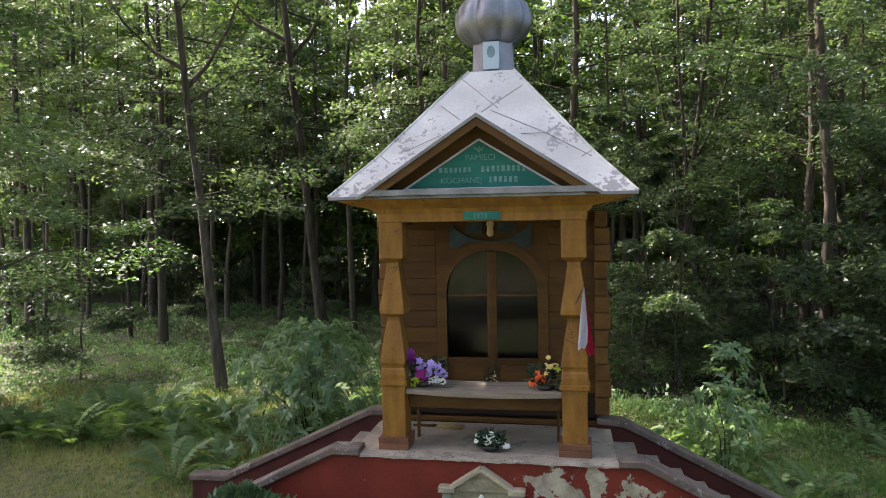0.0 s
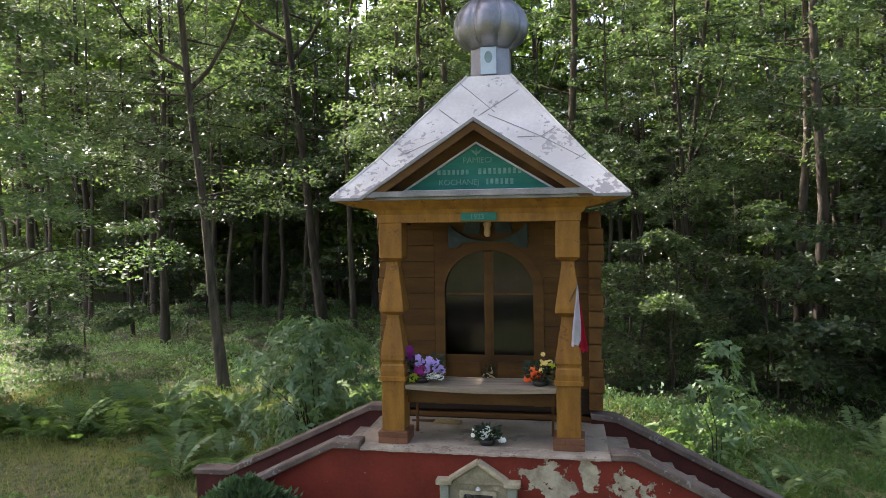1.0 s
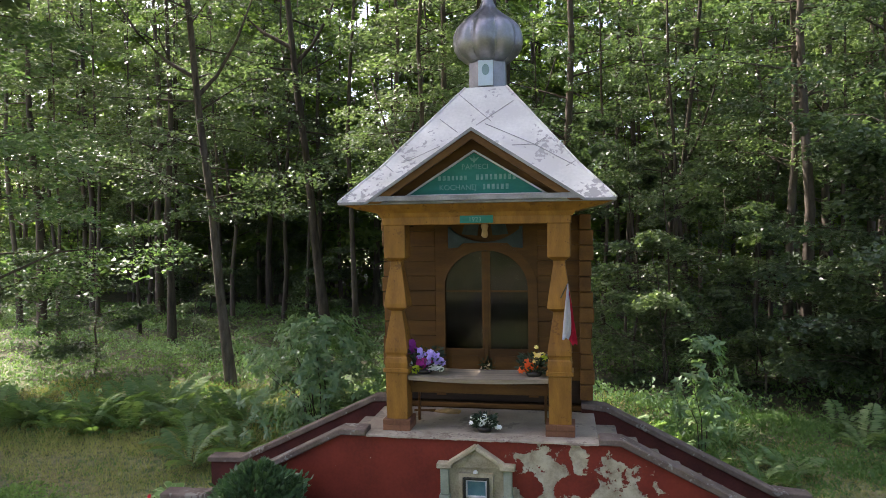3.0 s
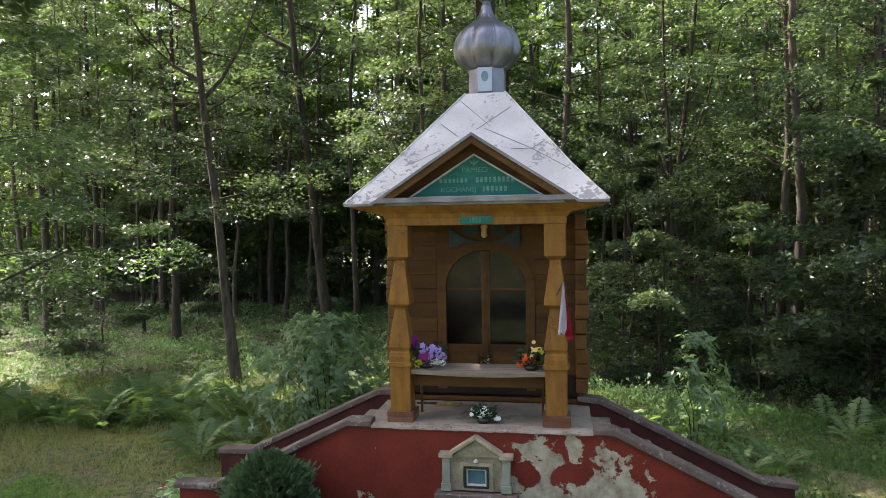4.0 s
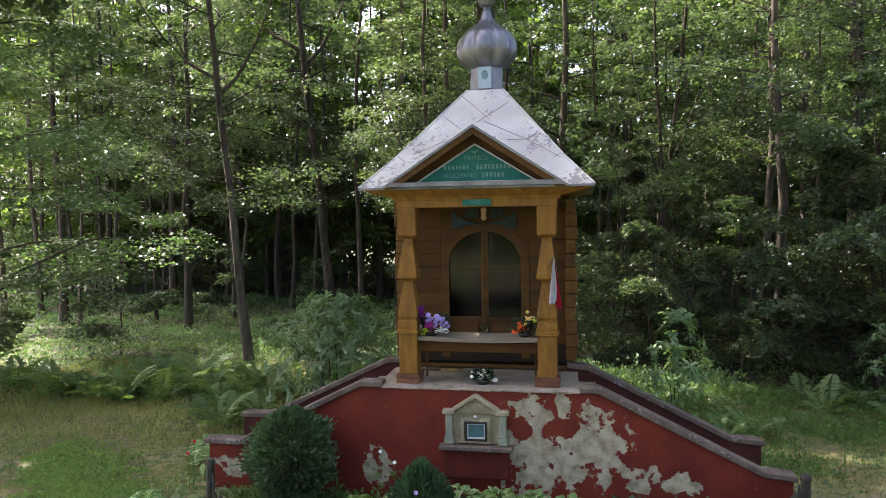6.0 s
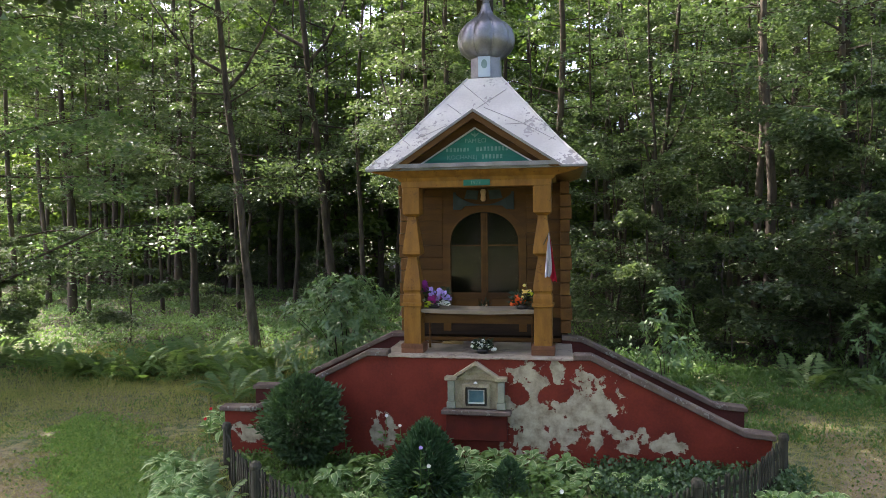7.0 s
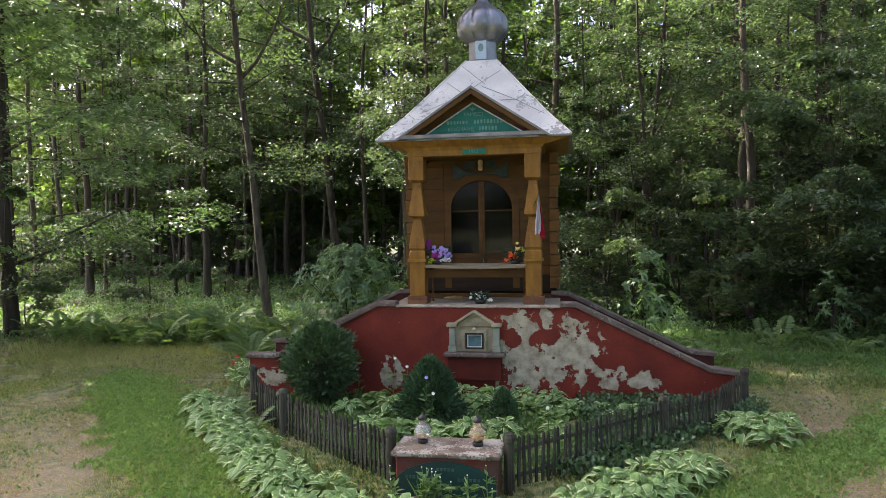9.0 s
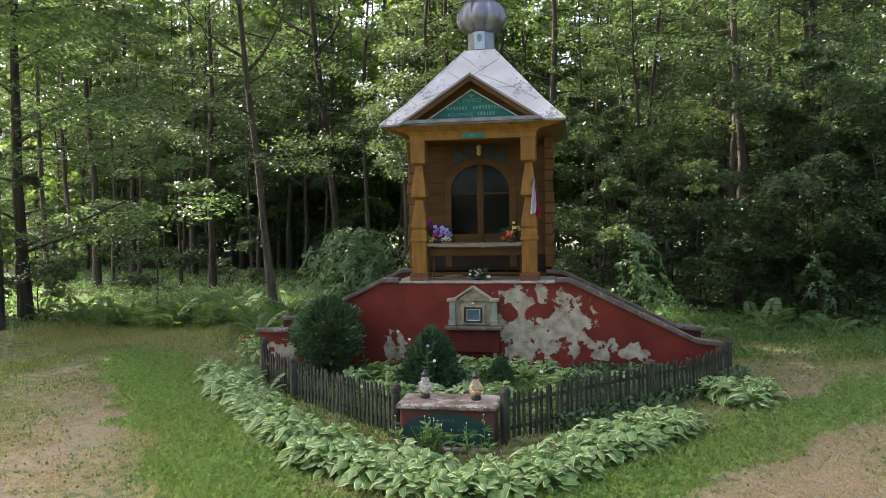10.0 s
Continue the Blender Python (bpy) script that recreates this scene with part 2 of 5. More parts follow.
# ---- ground ----
def ground_material():
    m = bpy.data.materials.new("clearing_ground")
    m.use_nodes = True
    n, l = m.node_tree.nodes, m.node_tree.links
    p = n["Principled BSDF"]
    co = n.new("ShaderNodeTexCoord")
    def noise_tex(scale, detail=6):
        t = n.new("ShaderNodeTexNoise")
        t.inputs["Scale"].default_value, t.inputs["Detail"].default_value = scale, detail
        l.new(co.outputs["Object"], t.inputs["Vector"])
        return t.outputs[0]
    def blend(f, a, b):
        t = n.new("ShaderNodeMix")
        t.data_type = "RGBA"
        l.new(f, t.inputs[0])
        for i, c in ((6, a), (7, b)):
            if isinstance(c, tuple):
                t.inputs[i].default_value = (*c, 1)
            else:
                l.new(c, t.inputs[i])
        return t.outputs[2]
    def rng_map(f, lo, hi):
        t = n.new("ShaderNodeMapRange")
        t.inputs[1].default_value, t.inputs[2].default_value = lo, hi
        l.new(f, t.inputs[0])
        return t.outputs[0]
    grass = blend(rng_map(noise_tex(1.2), 0.35, 0.65), (0.155, 0.180, 0.062), (0.31, 0.265, 0.13))
    soil = blend(rng_map(noise_tex(14), 0.35, 0.7), (0.150, 0.108, 0.066), (0.24, 0.182, 0.112))
    at = n.new("ShaderNodeAttribute")
    at.attribute_name = "bare"
    wear = n.new("ShaderNodeMath")
    wear.operation = "MULTIPLY_ADD"
    wear.inputs[1].default_value = 1.5
    l.new(noise_tex(2.2, 8), wear.inputs[0])
    l.new(at.outputs["Fac"], wear.inputs[2])
    moss = rng_map(noise_tex(6.0, 8), 0.42, 0.60)
    grass = blend(moss, grass, (0.045, 0.085, 0.022))
    at3 = n.new("ShaderNodeAttribute")
    at3.attribute_name = "lush"
    grass = blend(at3.outputs["Fac"], grass, (0.080, 0.145, 0.038))
    speck = rng_map(noise_tex(38, 6), 0.42, 0.62)
    soil = blend(speck, soil, (0.29, 0.23, 0.15))
    grass = blend(rng_map(noise_tex(55, 5), 0.48, 0.66), grass, (0.075, 0.095, 0.035))
    c = blend(rng_map(wear.outputs[0], 0.98, 1.62), grass, soil)
    at2 = n.new("ShaderNodeAttribute")
    at2.attribute_name = "litter"
    litter = blend(rng_map(noise_tex(5, 8), 0.4, 0.6), (0.035, 0.058, 0.018), (0.085, 0.078, 0.034))
    c = blend(at2.outputs["Fac"], c, litter)
    l.new(c, p.inputs["Base Color"])
    p.inputs["Roughness"].default_value = 0.95
    bp = n.new("ShaderNodeBump")
    bp.inputs["Strength"].default_value, bp.inputs["Distance"].default_value = 0.7, 0.03
    l.new(noise_tex(25, 8), bp.inputs["Height"])
    l.new(bp.outputs[0], p.inputs["Normal"])
    return m


def along(v, at, to):
    """Linear interpolation through a few stations."""
    if v <= at[0]:
        return to[0]
    for a, b, c, d in zip(at, at[1:], to, to[1:]):
        if v < b:
            return c + (d - c) * (v - a) / (b - a)
    return to[-1]


def bareness(x, y):
    """Worn earth: a path on either side of the shrine."""
    x += 0.45 * noise.noise((x * 0.5, y * 0.7, 41.0)) + 0.25 * noise.noise((x * 1.6, y * 1.6, 43.0))
    mid = along(y, [-8.6, -4.4, -2.9, -1.0, 1.6, 2.4, 4.5], [3.0, 4.05, 4.65, 5.2, 5.5, 5.2, 4.9])
    wide = along(y, [-6.0, -3.0, -1.2, 1.5, 3.3], [1.35, 1.2, 1.05, 0.65, 0.35])
    right = math.exp(-(((x - mid) / wide) ** 2)) * along(y, [-1.2, 1.2, 3.3, 5.2], [0.8, 0.65, 0.35, 0.0])
    mid = along(y, [-7.6, -5.4, -4.2, -2.4, 0.7, 3.4], [-3.3, -4.0, -4.4, -5.0, -6.4, -8.2])
    left = math.exp(-(((x - mid) / (1.7 if x < mid else 1.15)) ** 2)) * along(y, [-4, 0, 2.5, 4.5], [0.72, 0.62, 0.4, 0.0])
    return max(right, left)


def lushness(x, y):
    """A fresh green band along the outside of the hosta bed."""
    d = abs(x + 4.4 + 0.84 * (y + 2.16)) / 1.05 + 0.45 * noise.noise((x * 0.8, y * 0.8, 31.0)) + 0.6 * noise.noise((x * 2.2, y * 2.2, 31.0))
    e = abs(x - 1.76 - 0.85 * (y + 5.66)) / 0.8 + 0.5 * noise.noise((x * 1.1, y * 1.1, 37.0)) + 0.3 * noise.noise((x * 3.0, y * 3.0, 37.0))
    return max(min(1.0, max(0.0, 1.15 - d)) * along(y, [-7, -5.7, 0.5, 1.8], [0, 1, 1, 0]), 0.8 * min(1.0, max(0.0, 1.1 - e)) * along(y, [-7, -6.3, -0.6, 0.5], [0, 1, 1, 0]))


def height(x, y):
    z = 0.06 * noise.noise((x * 0.25, y * 0.25, 3.0)) if math.hypot(x, y + 2) > 5 else 0.0
    if y > 8:
        z += min(1.0, (y - 8) / 10) * 0.25 * noise.noise((x * 0.08, y * 0.12, 9.0))
    return z


def build_ground():
    bm = bmesh.new()
    bare, lit, lush = [], [], []
    xs = [-900, -300, -120, -70] + [-45 + 0.75 * i for i in range(45)] + [-11.25 + 0.375 * i for i in range(54)] + [9 + 0.75 * i for i in range(36)] + [60, 110, 300, 900]
    ys = [-600, -200, -80, -45] + [-30 + 0.75 * i for i in range(22)] + [-13.5 + 0.375 * i for i in range(60)] + [9 + 0.75 * i for i in range(55)] + [75, 120, 300, 1500]
    rows = []
    for y in ys:
        row = []
        for x in xs:
            inside = -45 <= x <= 36 and -30 <= y <= 50
            row.append(bm.verts.new((x, y, height(x, y) if inside else 0)))
            bare.append(bareness(x, y))
            lush.append(lushness(x, y))
            edge = 5.4 + 1.0 * noise.noise((x * 0.3, y * 0.3, 0)) if x > -5 else 7.0 + 2 * noise.noise((x * 0.2, y * 0.2, 0))
            lit.append(min(1, max(0, (y - edge) / 2.6, (x - 10.5) / 3, (-x - 15) / 4)))
        rows.append(row)
    for a, b in zip(rows, rows[1:]):
        for i in range(len(xs) - 1):
            bm.faces.new((a[i], a[i + 1], b[i + 1], b[i])).smooth = True
    me = bpy.data.meshes.new("ground")
    bm.to_mesh(me)
    bm.free()
    for key, vals in (("bare", bare), ("litter", lit), ("lush", lush)):
        me.attributes.new(key, "FLOAT", "POINT").data.foreach_set("value", np.array(vals, dtype=np.float32))
    tagged(link_mesh("ground", me, ground_material()), "trodden forest clearing with grass and bare brown earth", "ground", kind="structure")


build_ground()


# ---- stair platform ----
def peeling_paint():
    """Red wall paint that has come away from grey plaster in one large field and in small chips."""
    m = surface("red_wall_paint", (0.205, 0.034, 0.020), (0.115, 0.020, 0.013), 0.6, scale=2, fine=30, bump=0.12)
    n, l = m.node_tree.nodes, m.node_tree.links
    p = n["Principled BSDF"]
    red = p.inputs["Base Color"].links[0].from_socket
    co = n.new("ShaderNodeTexCoord")
    sep = n.new("ShaderNodeSeparateXYZ")
    l.new(co.outputs["Object"], sep.inputs[0])
    def math_node(op, a, b=None, c=None):
        t = n.new("ShaderNodeMath")
        t.operation = op
        for i, v in enumerate((a, b, c)):
            if v is None:
                continue
            if isinstance(v, (int, float)):
                t.inputs[i].default_value = v
            else:
                l.new(v, t.inputs[i])
        return t.outputs[0]
    def noise_tex(scale, detail, rough=0.5):
        t = n.new("ShaderNodeTexNoise")
        t.inputs["Scale"].default_value, t.inputs["Detail"].default_value, t.inputs["Roughness"].default_value = scale, detail, rough
        l.new(co.outputs["Object"], t.inputs["Vector"])
        return t.outputs[0]
    def lobe(cx, cz, rx, rz, power=2.0):
        dx = math_node("DIVIDE", math_node("SUBTRACT", sep.outputs[0], cx), rx)
        dz = math_node("DIVIDE", math_node("SUBTRACT", sep.outputs[2], cz), rz)
        return math_node("SUBTRACT", 1.0, math_node("ADD", math_node("POWER", math_node("ABSOLUTE", dx), power), math_node("POWER", math_node("ABSOLUTE", dz), power)))
    field = math_node("MAXIMUM", lobe(1.50, 0.82, 0.52, 0.50), lobe(0.75, 0.72, 0.42, 0.80))
    for spot in ((1.0, 0.55, 0.65, 0.38), (2.15, 0.42, 0.24, 0.18), (2.62, 0.38, 0.28, 0.16), (1.15, 1.33, 0.14, 0.16), (-2.75, 0.45, 0.30, 0.26), (-1.35, 0.40, 0.22, 0.25), (0.62, 1.30, 0.14, 0.10), (-3.4, 0.32, 0.30, 0.16)):
        field = math_node("MAXIMUM", field, lobe(*spot))
    field = math_node("MAXIMUM", field, -1.6)
    hole = lobe(0.62, 1.02, 0.16, 0.17)
    hole = math_node("MAXIMUM", hole, lobe(1.12, 1.05, 0.26, 0.13))
    edge = math_node("MULTIPLY_ADD", math_node("SUBTRACT", noise_tex(5.0, 8, 0.65), 0.5), 6.4, math_node("SUBTRACT", field, 0.22))
    edge = math_node("SUBTRACT", edge, math_node("MULTIPLY", math_node("MAXIMUM", hole, 0.0), 2.5))
    chips = math_node("MULTIPLY", math_node("SUBTRACT", noise_tex(11, 3), 0.73), 14.0)
    mask = n.new("ShaderNodeMapRange")
    mask.inputs[1].default_value, mask.inputs[2].default_value = -0.02, 0.06
    l.new(math_node("MAXIMUM", edge, chips), mask.inputs[0])
    plaster = n.new("ShaderNodeMix")
    plaster.data_type = "RGBA"
    plaster.inputs[6].default_value, plaster.inputs[7].default_value = (0.23, 0.195, 0.135, 1), (0.45, 0.405, 0.295, 1)
    spots = n.new("ShaderNodeMapRange")
    spots.inputs[1].default_value, spots.inputs[2].default_value = 0.35, 0.6
    l.new(noise_tex(7, 8, 0.65), spots.inputs[0])
    l.new(spots.outputs[0], plaster.inputs[0])
    out = n.new("ShaderNodeMix")
    out.data_type = "RGBA"
    l.new(mask.outputs[0], out.inputs[0])
    l.new(red, out.inputs[6])
    l.new(plaster.outputs[2], out.inputs[7])
    l.new(out.outputs[2], p.inputs["Base Color"])
    bp = p.inputs["Normal"].links[0].from_node
    b2 = n.new("ShaderNodeBump")
    b2.inputs["Strength"].default_value, b2.inputs["Distance"].default_value = 0.9, 0.008
    l.new(math_node("SUBTRACT", 1.0, mask.outputs[0]), b2.inputs["Height"])
    l.new(bp.outputs[0], b2.inputs["Normal"])
    l.new(b2.outputs[0], p.inputs["Normal"])
    return m


REDWALL = peeling_paint()


def build_platform():
    t = thing("stair_platform", "raised red-painted platform with peeling plaster and side stairs", "platform", kind="structure")
    outline = [(-3.83, -0.1), (-3.83, 0.635), (-3.36, 0.635), (-1.57, 1.515), (1.59, 1.515), (3.58, 0.54), (3.93, 0.505), (3.93, -0.1)]
    part("front_wall", prism(outline, -0.175, 0.025), REDWALL, t, "red wall paint peeling from grey plaster")
    part("coping", prism([(-3.90, 0.635), (-3.90, 0.70), (-3.37, 0.705), (-1.58, 1.59), (-1.27, 1.595), (-1.27, 1.515), (-1.57, 1.515), (-3.35, 0.635)], -0.225, 0.03, 0.012), CAP, t, "weathered stone coping")
    part("coping", prism([(1.36, 1.515), (1.36, 1.59), (1.61, 1.59), (3.59, 0.615), (3.97, 0.58), (3.97, 0.505), (3.58, 0.54), (1.58, 1.515)], -0.225, 0.03, 0.012), CAP, t, "weathered stone coping")
    bm = bmesh.new()
    rows = []
    rc = random.Random(31)
    for i in range(161):
        x = -1.268 + 2.626 * i / 160
        worn = max(0.0, noise.noise((x * 3.0, 0.0, 4.0)) + 0.7 * noise.noise((x * 9.0, 2.0, 4.0)))
        a = 0.02 * worn + rc.uniform(0, 0.004)
        b = max(0.0, noise.noise((x * 5.0, 7.0, 1.0)) + 0.5 * noise.noise((x * 17.0, 7.0, 1.0))) * 0.035
        c = 0.012 * noise.noise((x * 4.0, 1.0, 9.0)) + 0.010 * noise.noise((x * 15.0, 1.0, 9.0))
        rows.append([bm.verts.new((sk(x, y), y, z)) for y, z in ((0.02, 1.538), (-0.175 + b, 1.538), (-0.205 + a, 1.53 - b * 0.3), (-0.21 + a, 1.508 + 0.6 * c), (-0.175, 1.497 + 0.6 * c), (0.02, 1.49))])
    for a, b in zip(rows, rows[1:]):
        for k in range(6):
            bm.faces.new((a[k], b[k], b[(k + 1) % 6], a[(k + 1) % 6]))
    bm.faces.new(rows[0][::-1])
    bm.faces.new(rows[-1])
    part("edge_slab", bm, EDGE, t, "chipped concrete platform edge")
    part("landing", box(-1.375, 1.355, 0.032, 1.12, 0.0, 1.535, 0.01, True), CONCRETE, t, "worn grey concrete landing")
    run, rise = 0.256, 0.137
    for i in range(10):
        z = 1.535 - rise * (i + 1)
        part("stair_step", box(1.357 + run * i + 0.002, 1.357 + run * (i + 1), 0.034, 1.06, 0.0 - 0.1, z, 0.012, True), CONCRETE, t)
        part("stair_step", box(-1.377 - run * (i + 1), -1.377 - run * i - 0.002, 0.034, 1.06, 0.0 - 0.1, z, 0.012, True), CONCRETE, t)
    left = [(-3.88, -0.1), (-3.88, 0.68), (-3.42, 0.69), (-1.50, 1.60), (-1.2, 1.61), (-1.2, -0.1)]
    right = [(1.2, -0.1), (1.2, 1.59), (1.50, 1.56), (3.46, 0.60), (3.87, 0.56), (3.87, -0.1)]
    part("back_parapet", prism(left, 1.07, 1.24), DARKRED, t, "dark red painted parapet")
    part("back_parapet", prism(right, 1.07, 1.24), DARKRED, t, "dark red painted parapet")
    part("coping", prism([(-3.92, 0.68), (-3.92, 0.745), (-3.43, 0.76), (-1.51, 1.67), (-1.2, 1.68), (-1.2, 1.61), (-1.50, 1.60), (-3.42, 0.69)], 1.035, 1.275, 0.01), CAP, t, "weathered stone coping")
    part("coping", prism([(1.2, 1.59), (1.2, 1.66), (1.51, 1.63), (3.47, 0.67), (3.91, 0.63), (3.91, 0.56), (3.46, 0.60), (1.50, 1.56)], 1.035, 1.275, 0.01), CAP, t, "weathered stone coping")


build_platform()


# ---- shrine ----
def build_post(parent, x):
    prof = [(0.126, 1.67), (0.126, 2.205), (0.128, 2.215), (0.152, 2.222), (0.152, 2.262), (0.133, 2.27), (0.137, 2.33), (0.130, 2.385), (0.118, 2.40), (0.120, 2.42),
            (0.134, 2.45), (0.133, 2.50), (0.100, 2.72), (0.070, 2.90), (0.070, 2.93), (0.105, 2.955), (0.134, 2.975), (0.134, 3.02), (0.100, 3.24), (0.068, 3.46), (0.066, 3.51),
            (0.095, 3.53), (0.126, 3.555), (0.126, 3.935)]
    bm = lathe([(r * math.sqrt(2), z) for r, z in prof], 4, math.pi / 4, (x, 0.126))
    bmesh.ops.bevel(bm, geom=[e for e in bm.edges if abs(e.verts[0].co.z - e.verts[1].co.z) > 0.005], offset=0.007, segments=1, affect="EDGES")
    post = part("post", bm, OCHRE, parent, "turned ochre-painted wooden post")
    return post


def build_shrine():
    t = thing("wooden_shrine", "ochre wooden wayside shrine with white sheet-metal roof and onion dome", "shrine")
    for x in (-0.942, 0.942):
        build_post(t, x)
        for k, (z0, z1) in enumerate(((1.539, 1.600), (1.607, 1.668))):
            cut = x + (-0.03 if k else 0.045)
            for a, b in ((x - 0.163, cut - 0.004), (cut + 0.004, x + 0.163)):
                part("brick", box(a, b, -0.034 - 0.003 * k, 0.285, z0, z1, 0.004), BRICK, t)
        part("mortar", box(x - 0.160, x + 0.160, -0.031, 0.28, 1.538, 1.667, 0), BRICK, t)
    # beams and coved cornice
    part("front_beam", box(-1.08, 1.08, -0.012, 0.24, 3.93, 4.03, 0.006), OCHRE, t)
    for s in (-1, 1):
        bm = box(s * 1.075 - 0.13 * (s > 0), s * 1.075 + 0.13 * (s < 0), 0.245, 2.85, 3.90, 4.05, 0.006, True)
        part("side_beam", bm, BROWN, t)
    bm = bmesh.new()
    rings = []
    for gx, y0, y1, z in ((1.10, -0.02, 2.85, 4.02), (1.13, -0.04, 2.87, 4.07), (1.36, -0.09, 2.90, 4.12), (1.52, -0.13, 2.94, 4.168)):
        rings.append([bm.verts.new((sk(x, y), y, z)) for x, y in ((-gx, y0), (gx, y0), (gx, y1), (-gx, y1))])
    for a, b in zip(rings, rings[1:]):
        for i in range(4):
            bm.faces.new((a[i], a[(i + 1) % 4], b[(i + 1) % 4], b[i]))
    bm.faces.new(rings[-1])
    bm.faces.new(rings[0][::-1])
    part("cornice", bm, OCHRE, t, "coved ochre-painted cornice")
    part("porch_ceiling", box(-1.0, 1.0, 0.25, 1.11, 3.955, 3.985, 0, True), BROWN, t)
    # roof
    E0, E1, Y0, Y1, ZE, ZN, NH, CY = -1.565, 1.565, -0.15, 2.97, 4.205, 5.68, 0.265, 1.41
    bm = bmesh.new()
    P = lambda x, y, z: bm.verts.new((x, y, z))
    nfl, nfr, nbl, nbr = P(-NH, CY - NH, ZN), P(NH, CY - NH, ZN), P(-NH, CY + NH, ZN), P(NH, CY + NH, ZN)
    efl, efr, ebl, ebr = P(E0, Y0, ZE), P(E1, Y0, ZE), P(E0, Y1, ZE), P(E1, Y1, ZE)
    slope = (ZN - ZE) / (CY - NH - Y0)
    gl, gr, ridge, apex = P(-1.22, Y0, ZE), P(1.22, Y0, ZE), P(0, Y0 + (4.97 - ZE) / slope, 4.97), P(0, Y0, 4.97)
    # the hips sag a little towards the eaves
    def hip(a, b):
        c = a.co.lerp(b.co, 0.30)
        return bm.verts.new((c.x, c.y, c.z - 0.045))
    hfl, hfr, hbl, hbr = hip(efl, nfl), hip(efr, nfr), hip(ebl, nbl), hip(ebr, nbr)
    for q in ((efl, gl, ridge, hfl), (hfl, ridge, nfl), (nfl, ridge, nfr), (nfr, ridge, hfr), (hfr, ridge, gr, efr), (gl, apex, ridge), (ridge, apex, gr), (efl, hfl, hbl, ebl), (hfl, nfl, nbl, hbl), (efr, ebr, hbr, hfr), (hfr, hbr, nbr, nfr), (ebl, hbl, hbr, ebr), (hbl, nbl, nbr, hbr), (nfl, nfr, nbr, nbl)):
        bm.faces.new(q)
    roof = part("roof", bm, ROOF, t, "white-painted sheet-metal roof with flaking patches")
    seams = []
    def seam(a, b, w=0.006):
        """A lapped joint of the roof sheets: a thin raised strip."""
        a, b = Vector(a), Vector(b)
        d = (b - a).normalized()
        nrm = Vector((0, -slope, 1)).normalized() if abs(a.y - b.y) >= 0 else Vector((0, 0, 1))
        s = d.cross(nrm).normalized() * w / 2
        sm = bmesh.new()
        lo = [a - s, a + s, b + s, b - s]
        v = [sm.verts.new(p + nrm * 0.0) for p in lo] + [sm.verts.new(p + nrm * 0.006) for p in lo]
        for q in ((4, 5, 6, 7), (0, 1, 5, 4), (1, 2, 6, 5), (2, 3, 7, 6), (3, 0, 4, 7)):
            sm.faces.new([v[i] for i in q])
        part("seam", sm, SEAM, roof)
    def on_front(x, u):
        """A point on the front slope, u from the eave (0) to the neck (1)."""
        y = Y0 + u * (CY - NH - Y0)
        return (x, y, ZE + u * (ZN - ZE))
    for a, b in (((-0.34, 0.94), (0.12, 0.66)), ((0.37, 0.85), (-0.06, 0.63)), ((-0.53, 0.7), (-0.28, 0.57)), ((0.05, 0.64), (0.66, 0.44)), ((0.66, 0.44), (1.13, 0.25)), ((0.81, 0.51), (0.66, 0.44)), ((0.66, 0.44), (0.4, 0.44)), ((-0.83, 0.33), (-0.47, 0.45)), ((-1.1, 0.3), (-0.98, 0.24)), ((-0.83, 0.33), (-0.93, 0.38)), ((1.03, 0.25), (1.13, 0.29))):
        seam(on_front(*a), on_front(*b))
    for s in (-1, 1):
        w = 0.02
        for y0, y1, z0, z1 in ((Y0, CY - NH, ZE, ZN),):
            a = Vector((s * E1, y0, z0)).lerp(Vector((s * NH, y1, z1)), 0.30) - Vector((0, 0, 0.045))
            for p, q in ((Vector((s * E1, y0, z0)), a), (a, Vector((s * NH, y1, z1)))):
                part("hip_roll", tube([p, q], [0.016, 0.016], 6), ROOF, roof)
    edge = box(E0, E1, Y0 - 0.01, Y1, 4.17, 4.203, 0.004)
    part("eave_edge", edge, CAPMETAL, t, "dark weathered metal eave edge")
    # gable
    part("gable_verge", prism([(-1.27, 4.175), (0, 5.005), (1.27, 4.175), (1.215, 4.175), (0, 4.967), (-1.215, 4.175)], -0.21, -0.14), CAPMETAL, t, "grey sheet-metal verge")
    part("verge_board", prism([(-1.212, 4.178), (0, 4.965), (1.212, 4.178), (1.07, 4.178), (0, 4.878), (-1.07, 4.178)], -0.185, -0.13), BROWN, t)
    bm = bmesh.new()
    for x in (-1, 1):
        q = [(x * 1.16, -0.13, 4.19), (0, -0.13, 4.945), (0, 0.10, 4.945), (x * 1.16, 0.10, 4.19)]
        lo = [bm.verts.new((sk(a, b), b, c)) for a, b, c in q]
        hi = [bm.verts.new((sk(a, b), b, c + 0.02)) for a, b, c in q]
        for f in ((lo[0], lo[1], lo[2], lo[3]), (hi[3], hi[2], hi[1], hi[0]), (lo[0], lo[3], hi[3], hi[0])):
            bm.faces.new(f)
    part("gable_soffit", bm, BROWN, t, "brown boarded gable soffit")
    part("gable_board", prism([(-1.16, 4.19), (0, 4.945), (1.16, 4.19)], 0.06, 0.10), BROWN, t)
    part("pent_ledge", prism([(-1.19, 4.204), (1.19, 4.204), (1.10, 4.262), (-1.10, 4.262)], -0.20, 0.06), CAPMETAL, t, "pale grey metal-covered ledge")
    panel = part("tympanum", prism([(-0.76, 4.275), (0, 4.745), (0.78, 4.275)], 0.03, 0.058), GREEN, t, "green-painted boarded tympanum with worn white lettering")
